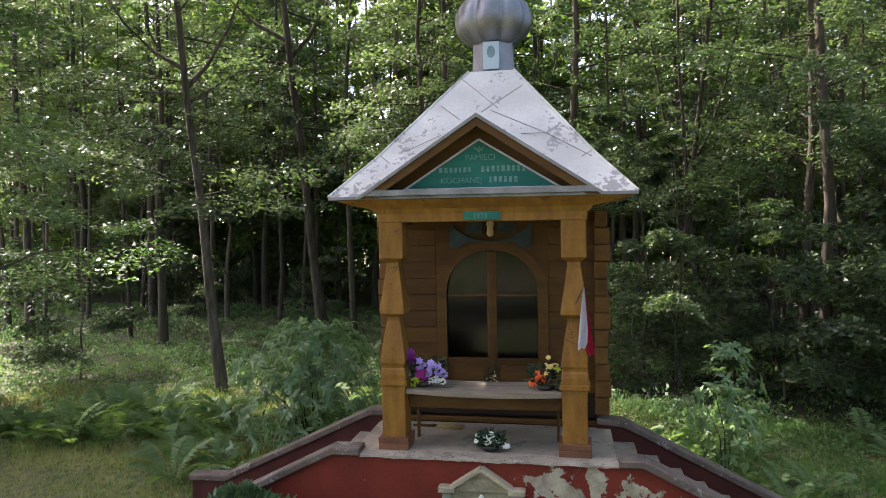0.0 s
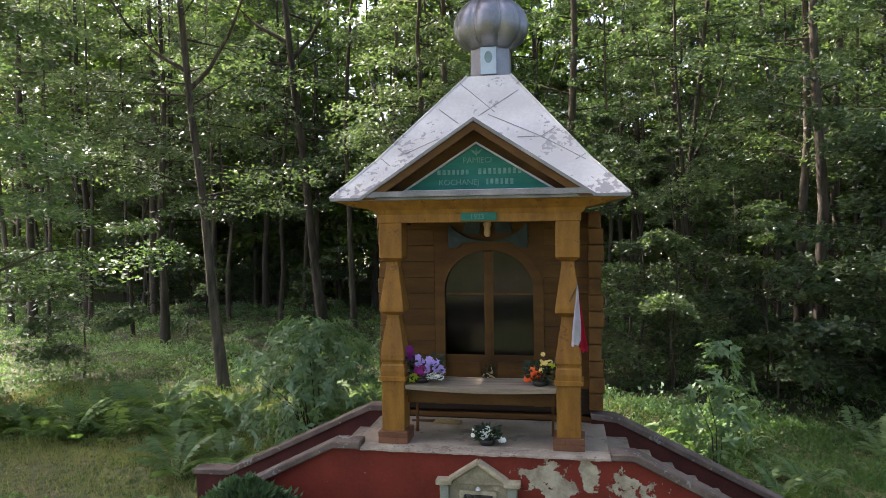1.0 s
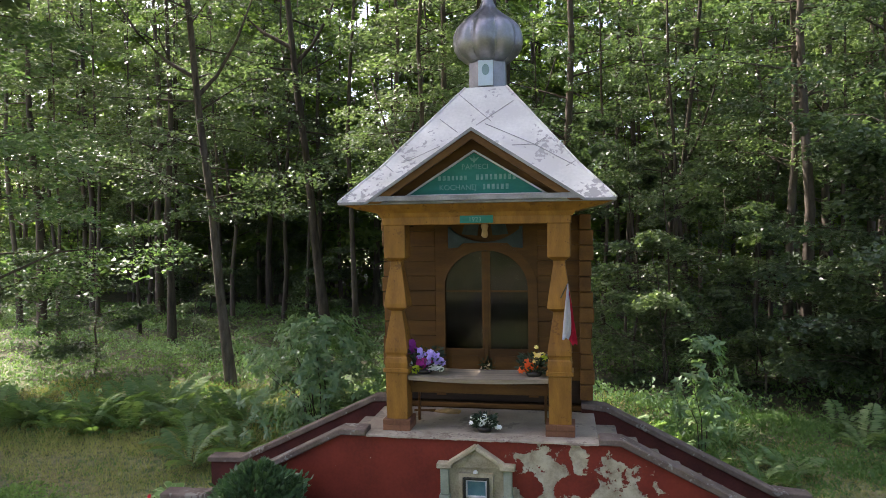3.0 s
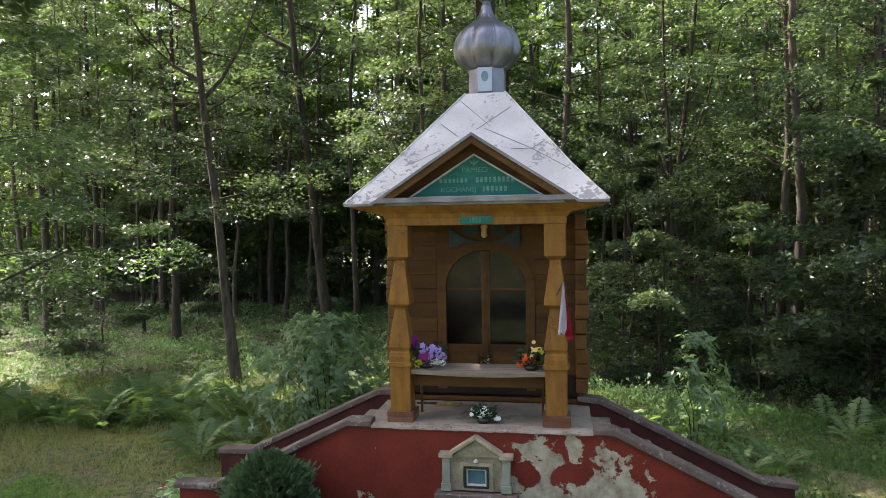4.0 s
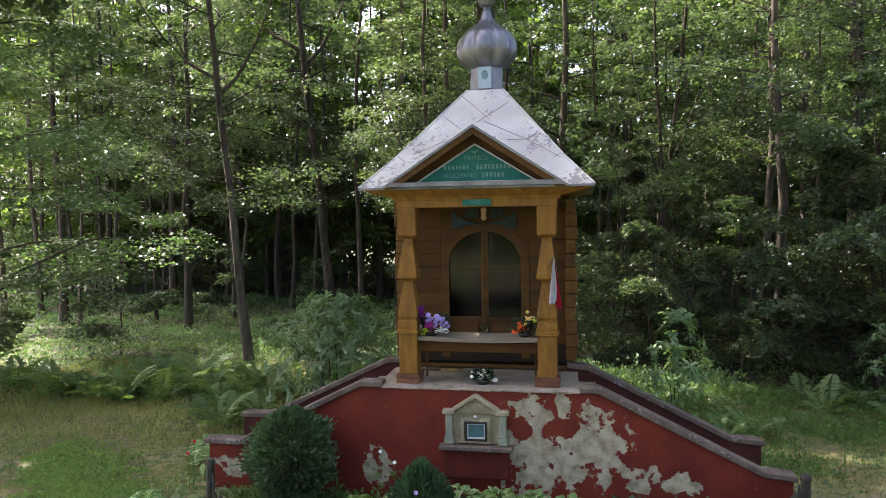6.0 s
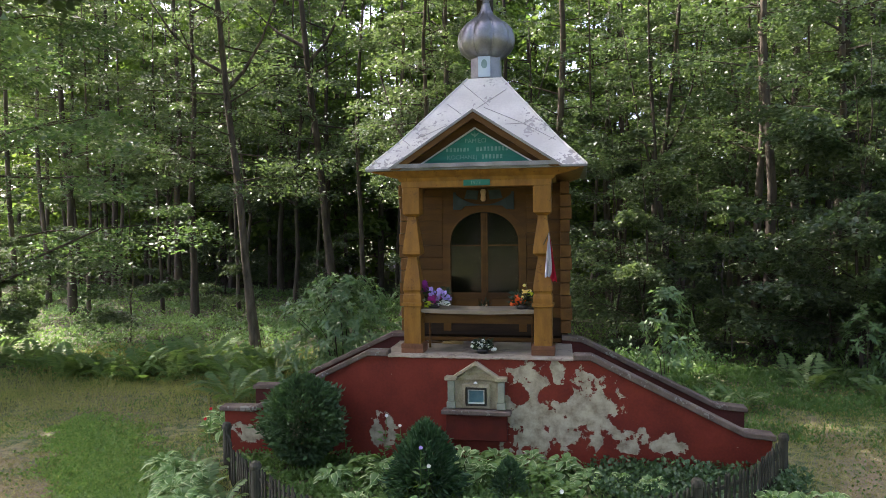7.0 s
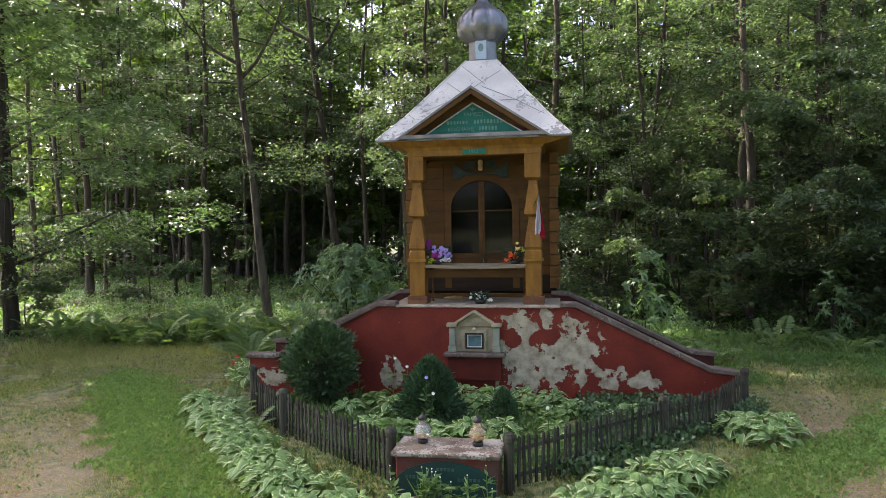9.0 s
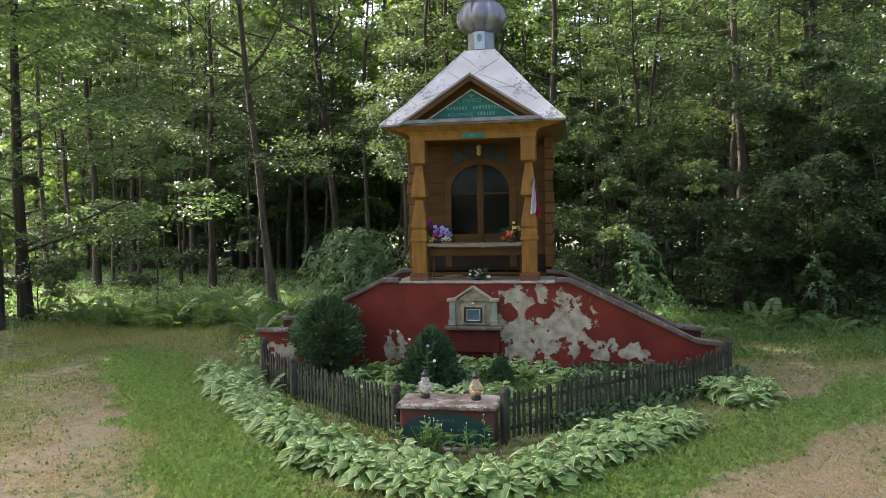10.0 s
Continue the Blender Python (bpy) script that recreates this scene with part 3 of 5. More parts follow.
    for a, b in (((-0.80, 4.262), (0.0, 4.765)), ((0.0, 4.765), (0.82, 4.262)), ((-0.80, 4.268), (0.82, 4.268))):
        d = Vector((b[0] - a[0], 0, b[1] - a[1])).normalized()
        o = Vector((-d.z, 0, d.x)) * 0.010
        part("trim_strip", prism([(a[0] - o.x, a[1] - o.z), (b[0] - o.x, b[1] - o.z), (b[0] + o.x, b[1] + o.z), (a[0] + o.x, a[1] + o.z)], 0.015, 0.06, 0), WHITE, panel, "weathered white trim")
    # neck and onion dome
    cx, cy = 0.0, 1.41
    o8 = math.pi / 8
    neck = part("neck", lathe([(0.275, 5.63), (0.27, 5.68), (0.262, 5.70), (0.252, 6.03)], 8, o8, (cx, cy)), ZINC, t, "octagonal metal lantern neck")
    part("neck_panel", box(cx - 0.095, cx + 0.095, cy - 0.268, cy - 0.252, 5.70, 6.02, 0.003), PALEBLUE, neck, "pale blue front panel")
    disc = lathe([(0.048, -0.004), (0.048, 0.004)], 20)
    bmesh.ops.transform(disc, matrix=Matrix.Translation((cx, cy - 0.27, 5.90)) @ Matrix.Rotation(math.pi / 2, 4, "X") @ Matrix.Diagonal((1, 1.45, 1, 1)), verts=disc.verts)
    part("oval_opening", disc, GREYGREEN, neck, "oval grey-green opening")
    prof = [(0.255, 6.02), (0.31, 6.05), (0.395, 6.12), (0.447, 6.21), (0.462, 6.30), (0.452, 6.40), (0.415, 6.49), (0.35, 6.565), (0.27, 6.625), (0.19, 6.68), (0.13, 6.735), (0.09, 6.80), (0.068, 6.88), (0.06, 6.92)]
    bm = bmesh.new()
    rings = []
    for r, z in prof:
        ring = []
        for k in range(64):
            a = 2 * math.pi * k / 64
            u = ((a - o8) % (2 * o8)) / (2 * o8) * 2 - 1
            rr = r * (1 - 0.13 * (abs(u) ** 2.6) * (r > 0.1))
            ring.append(bm.verts.new((cx + rr * math.cos(a), cy + rr * math.sin(a), z)))
        rings.append(ring)
    for a, b in zip(rings, rings[1:]):
        for k in range(64):
            bm.faces.new((a[k], a[(k + 1) % 64], b[(k + 1) % 64], b[k])).smooth = True
    bm.faces.new(rings[0][::-1])
    bm.faces.new(rings[-1])
    dome = part("onion_dome", bm, ZINC, t, "ribbed grey zinc onion dome")
    for k in range(8):
        a = o8 + k * 2 * o8
        part("rib", tube([(cx + r * 0.872 * math.cos(a), cy + r * 0.872 * math.sin(a), z) for r, z in prof[:-1]], [0.009] * (len(prof) - 1), 5), ZINC, dome)
    part("finial", lathe([(0.06, 6.91), (0.05, 6.95), (0.10, 6.98), (0.135, 7.05), (0.13, 7.12), (0.06, 7.20), (0.03, 7.24)], 16, 0, (cx, cy)), ZINC, dome)
    # body
    B = 1.29
    # foundation and low board are coloured dark for the shade below the table
    part("foundation", box(-B, B, 1.22, 2.85, 0.0, 1.70, 0, True), SHADED_WOOD, t)
    part("sill_beam", box(-1.2, 1.2, 1.13, 1.218, 1.537, 1.60, 0.008, True), BROWN, t)
    part("plinth_board", box(-1.2, 1.2, 1.125, 1.17, 1.64, 1.93, 0.006, True), SHADED_WOOD, t)
    z = 1.70
    while z < 4.0:
        h = 0.195
        for a, b in ((-1.20, -0.665), (0.665, 1.20)):
            part("plank", box(a, b, 1.13, 1.21, z + 0.001, min(z + h - 0.002, 4.02), 0.003, True), BROWN, t)
        for s in (-1, 1):
            d = 0.02 * math.sin(z * 40 + s)
            part("log_end", box(min(s * 1.185, s * (1.345 + d)), max(s * 1.185, s * (1.345 + d)), 1.03 + d, 1.23, z + 0.002, z + h - 0.006, 0.010, True), LOGEND, t)
            part("side_log", box(min(s * 1.19, s * 1.30), max(s * 1.19, s * 1.30), 1.23, 2.85, z + 0.002, z + h - 0.003, 0.012, True), LOGEND, t)
        z += h
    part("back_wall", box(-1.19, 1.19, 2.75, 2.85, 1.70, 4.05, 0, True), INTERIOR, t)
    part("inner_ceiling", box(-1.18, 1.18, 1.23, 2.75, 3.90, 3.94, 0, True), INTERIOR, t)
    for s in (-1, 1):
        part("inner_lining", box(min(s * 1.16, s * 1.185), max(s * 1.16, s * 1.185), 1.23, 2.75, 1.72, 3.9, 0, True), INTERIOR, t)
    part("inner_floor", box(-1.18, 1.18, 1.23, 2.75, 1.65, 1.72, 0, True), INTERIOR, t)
    arch = lambda half, spring, rise, n=16: [(half * math.cos(math.pi * k / n), spring + rise * math.sin(math.pi * k / n)) for k in range(n + 1)]
    over = [(0.665, 3.1), (0.665, 4.02), (-0.665, 4.02), (-0.665, 3.1)] + arch(0.60, 3.1, 0.55)[::-1]
    part("arch_panel", prism(over, 1.135, 1.21), BROWN, t)
    ring = arch(0.662, 3.1, 0.60) + [(-0.662, 1.70), (-0.54, 1.70)] + arch(0.54, 3.1, 0.49)[::-1] + [(0.54, 1.70), (0.662, 1.70)]
    part("door_frame", prism(ring, 1.115, 1.205), BROWN, t, "arched brown door frame")
    for s in (-1, 1):
        leaf = part("door_leaf", box(min(s * 0.006, s * 0.54), max(s * 0.006, s * 0.54), 1.16, 1.195, 1.71, 2.31, 0.004, True), BROWN, t, "brown door leaf with an arched pane")
        part("stile", box(min(s * 0.006, s * 0.055), max(s * 0.006, s * 0.055), 1.155, 1.195, 2.31, 3.575, 0.004, True), BROWN, leaf)
        part("glazing_bar", box(min(s * 0.055, s * 0.535), max(s * 0.055, s * 0.535), 1.165, 1.185, 3.045, 3.07, 0.003, True), BROWN, leaf)
        part("door_panel", box(min(s * 0.10, s * 0.46), max(s * 0.10, s * 0.46), 1.148, 1.16, 1.85, 2.22, 0.008, True), BROWN, leaf)
        half = [(x, zz) for x, zz in arch(0.535, 3.1, 0.485) if s * x >= 0.05]
        outline = ([(0.055, 2.31), (0.535, 2.31)] + half + [(0.055, 3.58)]) if s > 0 else ([(-0.055, 3.58)] + half + [(-0.535, 2.31), (-0.055, 2.31)])
        part("pane", prism(outline, 1.172, 1.178), GLASS, leaf, "dark window pane")
    part("clapper_board", box(-0.03, 0.03, 1.145, 1.158, 1.72, 3.57, 0.004, True), BROWN, t)
    return t


def clear_glass():
    m = bpy.data.materials.new("pane_glass")
    m.use_nodes = True
    p = m.node_tree.nodes["Principled BSDF"]
    p.inputs["Transmission Weight"].default_value, p.inputs["Roughness"].default_value = 1.0, 0.06
    p.inputs["Base Color"].default_value = (0.55, 0.58, 0.56, 1)
    p.inputs["IOR"].default_value = 1.25
    return m


GLASS = clear_glass()
BRICK = surface("brick", (0.20, 0.095, 0.05), (0.13, 0.06, 0.034), 0.85, scale=6, fine=60, bump=0.4, spread=0.2)
CAPMETAL = surface("weathered_metal_edge", (0.30, 0.30, 0.29), (0.15, 0.15, 0.145), 0.6, metal=0.2, scale=4, fine=50)
SEAM = surface("grimy_lap_joint", (0.36, 0.345, 0.32), (0.22, 0.21, 0.195), 0.7, scale=8, fine=60, bump=0.05)
GREYGREEN = surface("grey_green_paint", (0.20, 0.30, 0.31), (0.13, 0.20, 0.21), 0.6, scale=6, fine=60, bump=0.05)
PALEBLUE = surface("pale_blue_paint", (0.46, 0.56, 0.64), (0.36, 0.45, 0.52), 0.55, scale=4, fine=50, bump=0.05)
# The gloom of the closed room is put into this dark grey.
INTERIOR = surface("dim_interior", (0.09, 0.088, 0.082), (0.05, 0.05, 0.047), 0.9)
# Wood with the shade of the recess put into its colour.
SHADED_WOOD = surface("shaded_recess_wood", (0.040, 0.026, 0.015), (0.02, 0.014, 0.01), 0.85, scale=4, fine=40, bump=0.3, stretch=(0.5, 3, 3))
build_shrine()


# ---- forest ----
def make_tree(name, tall, low, spread, leaves, leaf, trunk_r, seed, material, lean=0.0, curve=0.3, forks=(), gather=1.55, flat=0.04, tumble=0.62):
    """A trunk with limbs, and a crown of sprays that lie in loose layers."""
    r = random.Random(seed)
    g = np.random.default_rng(seed)
    t = new(name)
    wob = [(0, 0)]
    for i in range(1, 9):
        wob.append((wob[-1][0] + r.uniform(-curve, curve) * 0.4 + lean * tall / 8, wob[-1][1] + r.uniform(-curve, curve) * 0.4))
    spine = [(wob[i][0], wob[i][1], tall * i / 8 - (0.3 if i == 0 else 0)) for i in range(9)]
    radii = [trunk_r * (1.35 if i == 0 else 1.0 - 0.1 * i) for i in range(9)]
    bm = tube(spine, radii, 9)
    twigs = bmesh.new()
    def on_spine(z):
        f = min(max(z / tall * 8, 0), 7.999)
        i = int(f)
        a, b = spine[i], spine[i + 1]
        return Vector(a).lerp(Vector(b), f - i), radii[i] + (radii[i + 1] - radii[i]) * (f - i)
    for z, az, reach, climb in forks:
        base, rad = on_spine(z)
        d = Vector((math.cos(az) * reach, math.sin(az) * reach, climb))
        tube([base - d * 0.03, base + d * 0.5 + Vector((0, 0, -0.12 * climb)), base + d, base + d * 1.6 + Vector((0, 0, 0.5 * climb))], [rad * 0.75, rad * 0.55, rad * 0.4, 0.015], 7, bm)
    pos, along, nor, size = [], [], [], []
    n_limb = max(10, int((tall - low) * 2.0))
    per = leaves // n_limb
    for k in range(n_limb):
        z = low + (tall - low) * ((k + r.random()) / n_limb) ** gather
        base, rad = on_spine(z)
        az = r.uniform(0, 2 * math.pi)
        L = spread * r.uniform(0.45, 1.1) * (1.0 - 0.55 * max(0, (z - low) / (tall - low + 0.01) - 0.4))
        rise = r.uniform(-0.10, 0.40) * L
        d = Vector((math.cos(az), math.sin(az), 0))
        side = Vector((-math.sin(az), math.cos(az), 0))
        mid = base + d * L * 0.5 + Vector((0, 0, rise * 0.75)) + side * r.uniform(-0.15, 0.15) * L
        tip = base + d * L + Vector((0, 0, rise * 0.85))
        tube([base, mid, tip], [min(rad * 0.45, 0.010 + L * 0.009), 0.006 + L * 0.004, 0.003], 4, twigs)
        s = g.random(per) ** 0.7 * 0.9 + 0.12
        # leaves gather along side twigs
        twig = np.floor(s * 9) / 9
        off = (g.random(per) - 0.5) * 2
        wid = L * 0.42 * (1.12 - twig * 0.8)
        p = (1 - s)[:, None] ** 2 * np.array(base) + (2 * s * (1 - s))[:, None] * np.array(mid) + (s**2)[:, None] * np.array(tip)
        p = p + np.array(side)[None] * (off * wid)[:, None] + np.array(d)[None] * (np.abs(off) * wid * 0.5)[:, None]
        p[:, 2] += g.normal(0, flat * L, per) - np.abs(off) * 0.10 * L
        a = np.array(side)[None] * np.sign(off)[:, None] + np.array(d)[None] * 0.9 + g.normal(0, 0.45, (per, 3))
        a[:, 2] -= 0.25
        nn = np.array([0, 0, 1.0])[None] + g.normal(0, tumble, (per, 3))
        pos.append(p), along.append(a), nor.append(nn), size.append(leaf * g.uniform(0.7, 1.25, per))
    part("trunk", bm, BARK, t, "grey-brown bark trunk")
    tagged(part("branchwork", twigs, BARK, t), kind="stuff")
    size = np.concatenate(size)
    me = sliver_mesh("crown", np.concatenate(pos), np.concatenate(along), np.concatenate(nor), size, size * 0.72)
    link_mesh("crown", me, material, t, "layered sprays of green leaves")
    return t


KINDS = [
    make_tree("tree", 17.5, 5.0, 3.2, 9500, 0.125, 0.135, 11, BEECH, curve=0.45, forks=((6.0, 0.6, 1.2, 2.2),)),
    make_tree("tree", 18.5, 5.8, 3.5, 9500, 0.125, 0.16, 12, BEECH, curve=0.45),
    make_tree("tree", 16.5, 4.0, 2.8, 9500, 0.12, 0.10, 13, BEECH, curve=0.8, forks=((4.5, 2.0, 0.9, 2.4), (5.5, 5.0, 1.0, 2.2))),
    make_tree("tree", 24.0, 6.0, 3.8, 9500, 0.14, 0.165, 14, BEECH, lean=-0.10, curve=0.25, forks=((10.2, 3.0, 2.3, 1.7), (9.6, 0.5, 1.3, 1.9))),
]
POLE = make_tree("tree", 15.0, 8.0, 1.8, 900, 0.16, 0.085, 51, BEECH, curve=0.35)
SAPLINGS = [
    make_tree("sapling", 5.0, 0.6, 2.0, 5500, 0.12, 0.030, 21, BEECH),
    make_tree("sapling", 7.0, 0.8, 2.4, 7000, 0.13, 0.04, 22, BEECH),
    make_tree("sapling", 3.4, 0.3, 1.6, 4000, 0.11, 0.025, 23, BEECH),
]
FAR = [
    make_tree("tree", 23.0, 2.0, 4.2, 4800, 0.36, 0.17, 31, BEECH_FAR, gather=1.15),
    make_tree("tree", 24.0, 2.6, 4.2, 4800, 0.36, 0.14, 32, BEECH_FAR, gather=1.15),
]
TREE_LABEL = "slender forest beech with layered green foliage"
placed = []


def plant(kind, x, y, turn, scale, label, group, category="tree", squash=1.0):
    m = Matrix.Translation((x, y, height(x, y) if -45 <= x <= 36 and y <= 50 else 0)) @ Matrix.Rotation(turn, 4, "Z")
    ob = copy_thing(kind, m)
    ob.scale = (scale, scale, scale * squash)
    tagged(ob, label, category, group)
    placed.append((x, y))
    return ob


def build_forest():
    r = random.Random(5)
    # trunks that stand out: place, girth scale, kind, turn
    for x, y, k, s, turn in ((-17.9, 14.8, 1, 0.95, 0.4), (-21.7, 22.3, 0, 0.9, 2.0), (-19.9, 20.4, 1, 1.0, 1.0), (-12.2, 13.8, 1, 0.85, 4.0), (-7.2, 8.2, 3, 0.74, 0.0), (-7.7, 16.4, 3, 1.0, 0.1), (-12.5, 22.2, 0, 1.05, 0.2),
                             (-4.8, 15.1, 0, 0.9, 5.0), (-3.1, 11.7, 0, 0.8, 2.6), (3.95, 16.4, 0, 0.9, 0.9), (4.3, 14.4, 2, 1.0, 1.7), (6.1, 14.9, 2, 0.9, 3.6), (6.3, 10.0, 1, 0.9, 0.1), (8.5, 15.8, 1, 0.95, 4.4),
                             (-18.6, 36.0, 0, 1.1, 1.1), (12.2, 11.0, 1, 0.95, 2.2), (2.6, 21.0, 0, 0.9, 2.9), (-23.3, 28.4, 0, 0.8, 5.5), (-23.3, 30.2, 2, 1.0, 1.5)):
        plant(KINDS[k], x, y, turn, s, TREE_LABEL, "forest trees")
    plant(LEFT_TREE, -13.3, 5.4, 0.5, 1.0, "broad beech with low drooping sprays of leaves coloured as if skylit", "forest trees")
    plant(OVERHANG, -11.4, 0.8, 0.0, 1.0, "tall beech with high overhanging sprays of leaves coloured as if sunlit", "forest trees")
    tries = 0
    while len(placed) < 84 and tries < 6000:
        tries += 1
        y = r.uniform(10, 33)
        half = 9 + y * 0.66
        x = -0.5 - 0.19 * y + r.uniform(-half, half)
        if y < 14 and -12 < x < 3:
            continue
        if x < -5 and y < 19.5:
            continue
        if any((x - a) ** 2 + (y - b) ** 2 < 3.6 for a, b in placed):
            continue
        plant(r.choice(FAR) if y > 25 else r.choice(KINDS[:3]), x, y, r.uniform(0, 6.28), r.uniform(0.8, 1.12), TREE_LABEL, "forest trees")
    # thin poles between the larger trees
    for i in range(40):
        y = 11 + 18 * (i + 0.5) / 40 + r.uniform(-1, 1)
        half = 8 + y * 0.6
        x = -0.5 - 0.19 * y + half * (2 * ((i * 0.618) % 1) - 1)
        if not (y < 15 and -12 < x < 2):
            plant(POLE, x, y, r.uniform(0, 6.28), r.uniform(0.8, 1.3), "thin straight beech pole with a high sparse crown", "forest trees")
    # far rows close the view
    for i in range(86):
        y = 34 + 4 * r.random() + 6 * (i % 4)
        x = -0.19 * y - 44 + 88 * i / 85 + r.uniform(-1, 1)
        plant(r.choice(FAR), x, y, r.uniform(0, 6.28), r.uniform(0.9, 1.2), TREE_LABEL, "forest trees")
    # sides and behind the camera: unseen trees added to cut the low skylight
    for x, y in ((-13.5, -16.7), (-11, -19), (-8.2, -20.2), (-4.2, -19.4), (-0.5, -20.2), (3.7, -19.1), (6.8, -18.4), (10.8, -17.6), (-16, -14.3), (13.5, -1.5), (12.5, -6.5), (11.0, -12.5), (18.8, 1.3), (18.7, 6.9), (-17.9, 4.3)):
        plant(r.choice(FAR), x + r.uniform(-1, 1), y + r.uniform(-1, 1), r.uniform(0, 6.28), r.uniform(0.85, 1.1), TREE_LABEL, "forest trees")
    # unseen tall trees left of the clearing and behind the shrine, added as sun blockers
    for x, y in ((-12.8, 3.4), (-14.7, 0.7), (-16.3, 7.3), (-12.4, 0.3), (-0.3, 4.2), (-0.6, 6.2), (-1.0, 8.2), (-26.0, 20.0)):
        plant(SUN_BLOCKER, x + r.uniform(-0.4, 0.4) * (x < -4), y + r.uniform(-0.4, 0.4), r.uniform(0, 6.28), r.uniform(0.95, 1.1), "tall bare-stemmed beech added out of view to cast shade", "forest trees")
    for x, y, k in ((-13.1, 4.9, 1), (-13.6, 6.3, 0), (-15.4, 4.5, 0)):
        plant(SAPLINGS[k], x, y, r.uniform(0, 6.28), r.uniform(0.6, 0.9), "young beech sapling with dense green leaves", "forest saplings", "sapling")
    # the thicket to the right of the shrine, then the open wood to the left
    for n in range(30):
        y = r.uniform(7.4, 15.5)
        x = r.uniform(2.2 if y > 9.5 else 4.4, 11.5 + (y - 7) * 0.75)
        plant(r.choice(SAPLINGS), x, y, r.uniform(0, 6.28), r.uniform(0.75, 1.15), "young beech sapling with dense green leaves", "forest saplings", "sapling")
    for x, y, k in ((7.6, 7.2, 1), (9.2, 8.0, 1), (10.4, 6.4, 1), (8.8, 5.9, 2)):
        plant(SAPLINGS[k], x, y, r.uniform(0, 6.28), r.uniform(0.85, 1.0), "young beech sapling with dense green leaves", "forest saplings", "sapling")
    n = 0
    while n < 26:
        y = r.uniform(9, 28)
        x = -0.19 * y + r.uniform(-9 - y * 0.6, -1 + y * 0.15)
        if y < 18 and -18 < x < -2.5 and r.random() < 0.8:
            continue
        plant(r.choice(SAPLINGS), x, y, r.uniform(0, 6.28), r.uniform(0.6, 1.1), "young beech sapling with dense green leaves", "forest saplings", "sapling")
        n += 1


# Added tree with a high crown, planted out of view to block sun.
SUN_BLOCKER = make_tree("tree", 27.0, 9.5, 4.8, 13500, 0.30, 0.135, 42, BEECH, curve=0.12)
# Beech leaf in a lighter copy: the light on these sprays is in the colour.
LIT_BEECH = foliage("lit_beech_leaf", (0.042, 0.085, 0.040), (0.150, 0.210, 0.092), 0.36, 0.4, 0.6, (1.15, 1.25, 0.6))
OVERHANG = make_tree("tree", 16.0, 5.9, 5.6, 14000, 0.12, 0.17, 43, LIT_BEECH, flat=0.02, tumble=0.4)
LEFT_TREE = make_tree("tree", 15.0, 1.8, 5.6, 24000, 0.13, 0.17, 41, LIT_BEECH, flat=0.018, tumble=0.4)
build_forest()
for o in KINDS + SAPLINGS + FAR + [LEFT_TREE, OVERHANG, SUN_BLOCKER, POLE]:
    for c in o.children:
        bpy.data.objects.remove(c)
    bpy.data.objects.remove(o)


# ---- garden fence ----
def build_fence(points, label):
    t = thing("picket_fence", label, "fence", group="garden fences")
    pick = bpy.data.meshes.new("picket")
    b = prism([(-0.019, 0.04), (0.019, 0.04), (0.019, 0.555), (0.0, 0.585), (-0.019, 0.555)], -0.009, 0.009, 0.002, False)
    b.to_mesh(pick)
    b.free()
    pick.materials.append(GREYWOOD)
    r = random.Random(len(label))
    for (x0, y0), (x1, y1) in zip(points, points[1:]):
        d = Vector((x1 - x0, y1 - y0, 0))
        L, a = d.length, math.atan2(y1 - y0, x1 - x0)
        n = int(L / 0.088)
        for k in range(n):
            f = (k + 0.5) / n
            o = new("picket", pick)
            o.parent = t
            o.matrix_local = Matrix.Translation((x0 + d.x * f, y0 + d.y * f, r.uniform(-0.03, 0.02))) @ Matrix.Rotation(a, 4, "Z") @ Matrix.Rotation(r.gauss(0, 0.025), 4, "Y") @ Matrix.Rotation(r.gauss(0, 0.02), 4, "X")
        for z in (0.16, 0.44):
            rail = box(0, L, 0.010, 0.035, z - 0.022, z + 0.022, 0.003)
            bmesh.ops.transform(rail, matrix=Matrix.Translation((x0, y0, 0)) @ Matrix.Rotation(a, 4, "Z"), verts=rail.verts)
            part("rail", rail, GREYWOOD, t)
    for x, y in points[::2]:
        m = Matrix.Translation((x, y, 0)) @ Matrix.Rotation(0.4, 4, "Z")
        post = lathe([(0.058, -0.1), (0.055, 0.55), (0.066, 0.56), (0.068, 0.60), (0.05, 0.64), (0.01, 0.655)], 12)
        bmesh.ops.transform(post, matrix=m, verts=post.verts)
        part("fence_post", post, GREYWOOD, t, "round weathered fence post")


build_fence([(-3.45, -0.85), (-2.98, -1.66), (-2.30, -2.38), (-1.36, -3.17), (-0.36, -4.02)], "low weathered grey picket fence edging the hosta bed")
build_fence([(0.93, -4.08), (1.87, -3.03), (2.69, -2.2), (3.38, -1.52), (4.04, -0.30)], "low weathered grey picket fence beside the red wall")


# ---- pedestal with grave lanterns ----
STONE_TOP = surface("lichen_slab", (0.22, 0.178, 0.138), (0.085, 0.064, 0.050), 0.9, scale=9, fine=70, bump=0.5)
flaking(STONE_TOP, (0.33, 0.31, 0.27), 5.0, 40.0, 0.555)
REDPAINT = surface("faded_red_paint", (0.16, 0.032, 0.02), (0.10, 0.075, 0.065), 0.75, scale=5, fine=50, bump=0.25)
DEEPGREEN = surface("dark_green_board", (0.012, 0.075, 0.062), (0.03, 0.045, 0.04), 0.5, scale=4, fine=50)
FADED = surface("faded_lettering", (0.08, 0.15, 0.13), (0.03, 0.09, 0.075), 0.7, scale=20, fine=80)


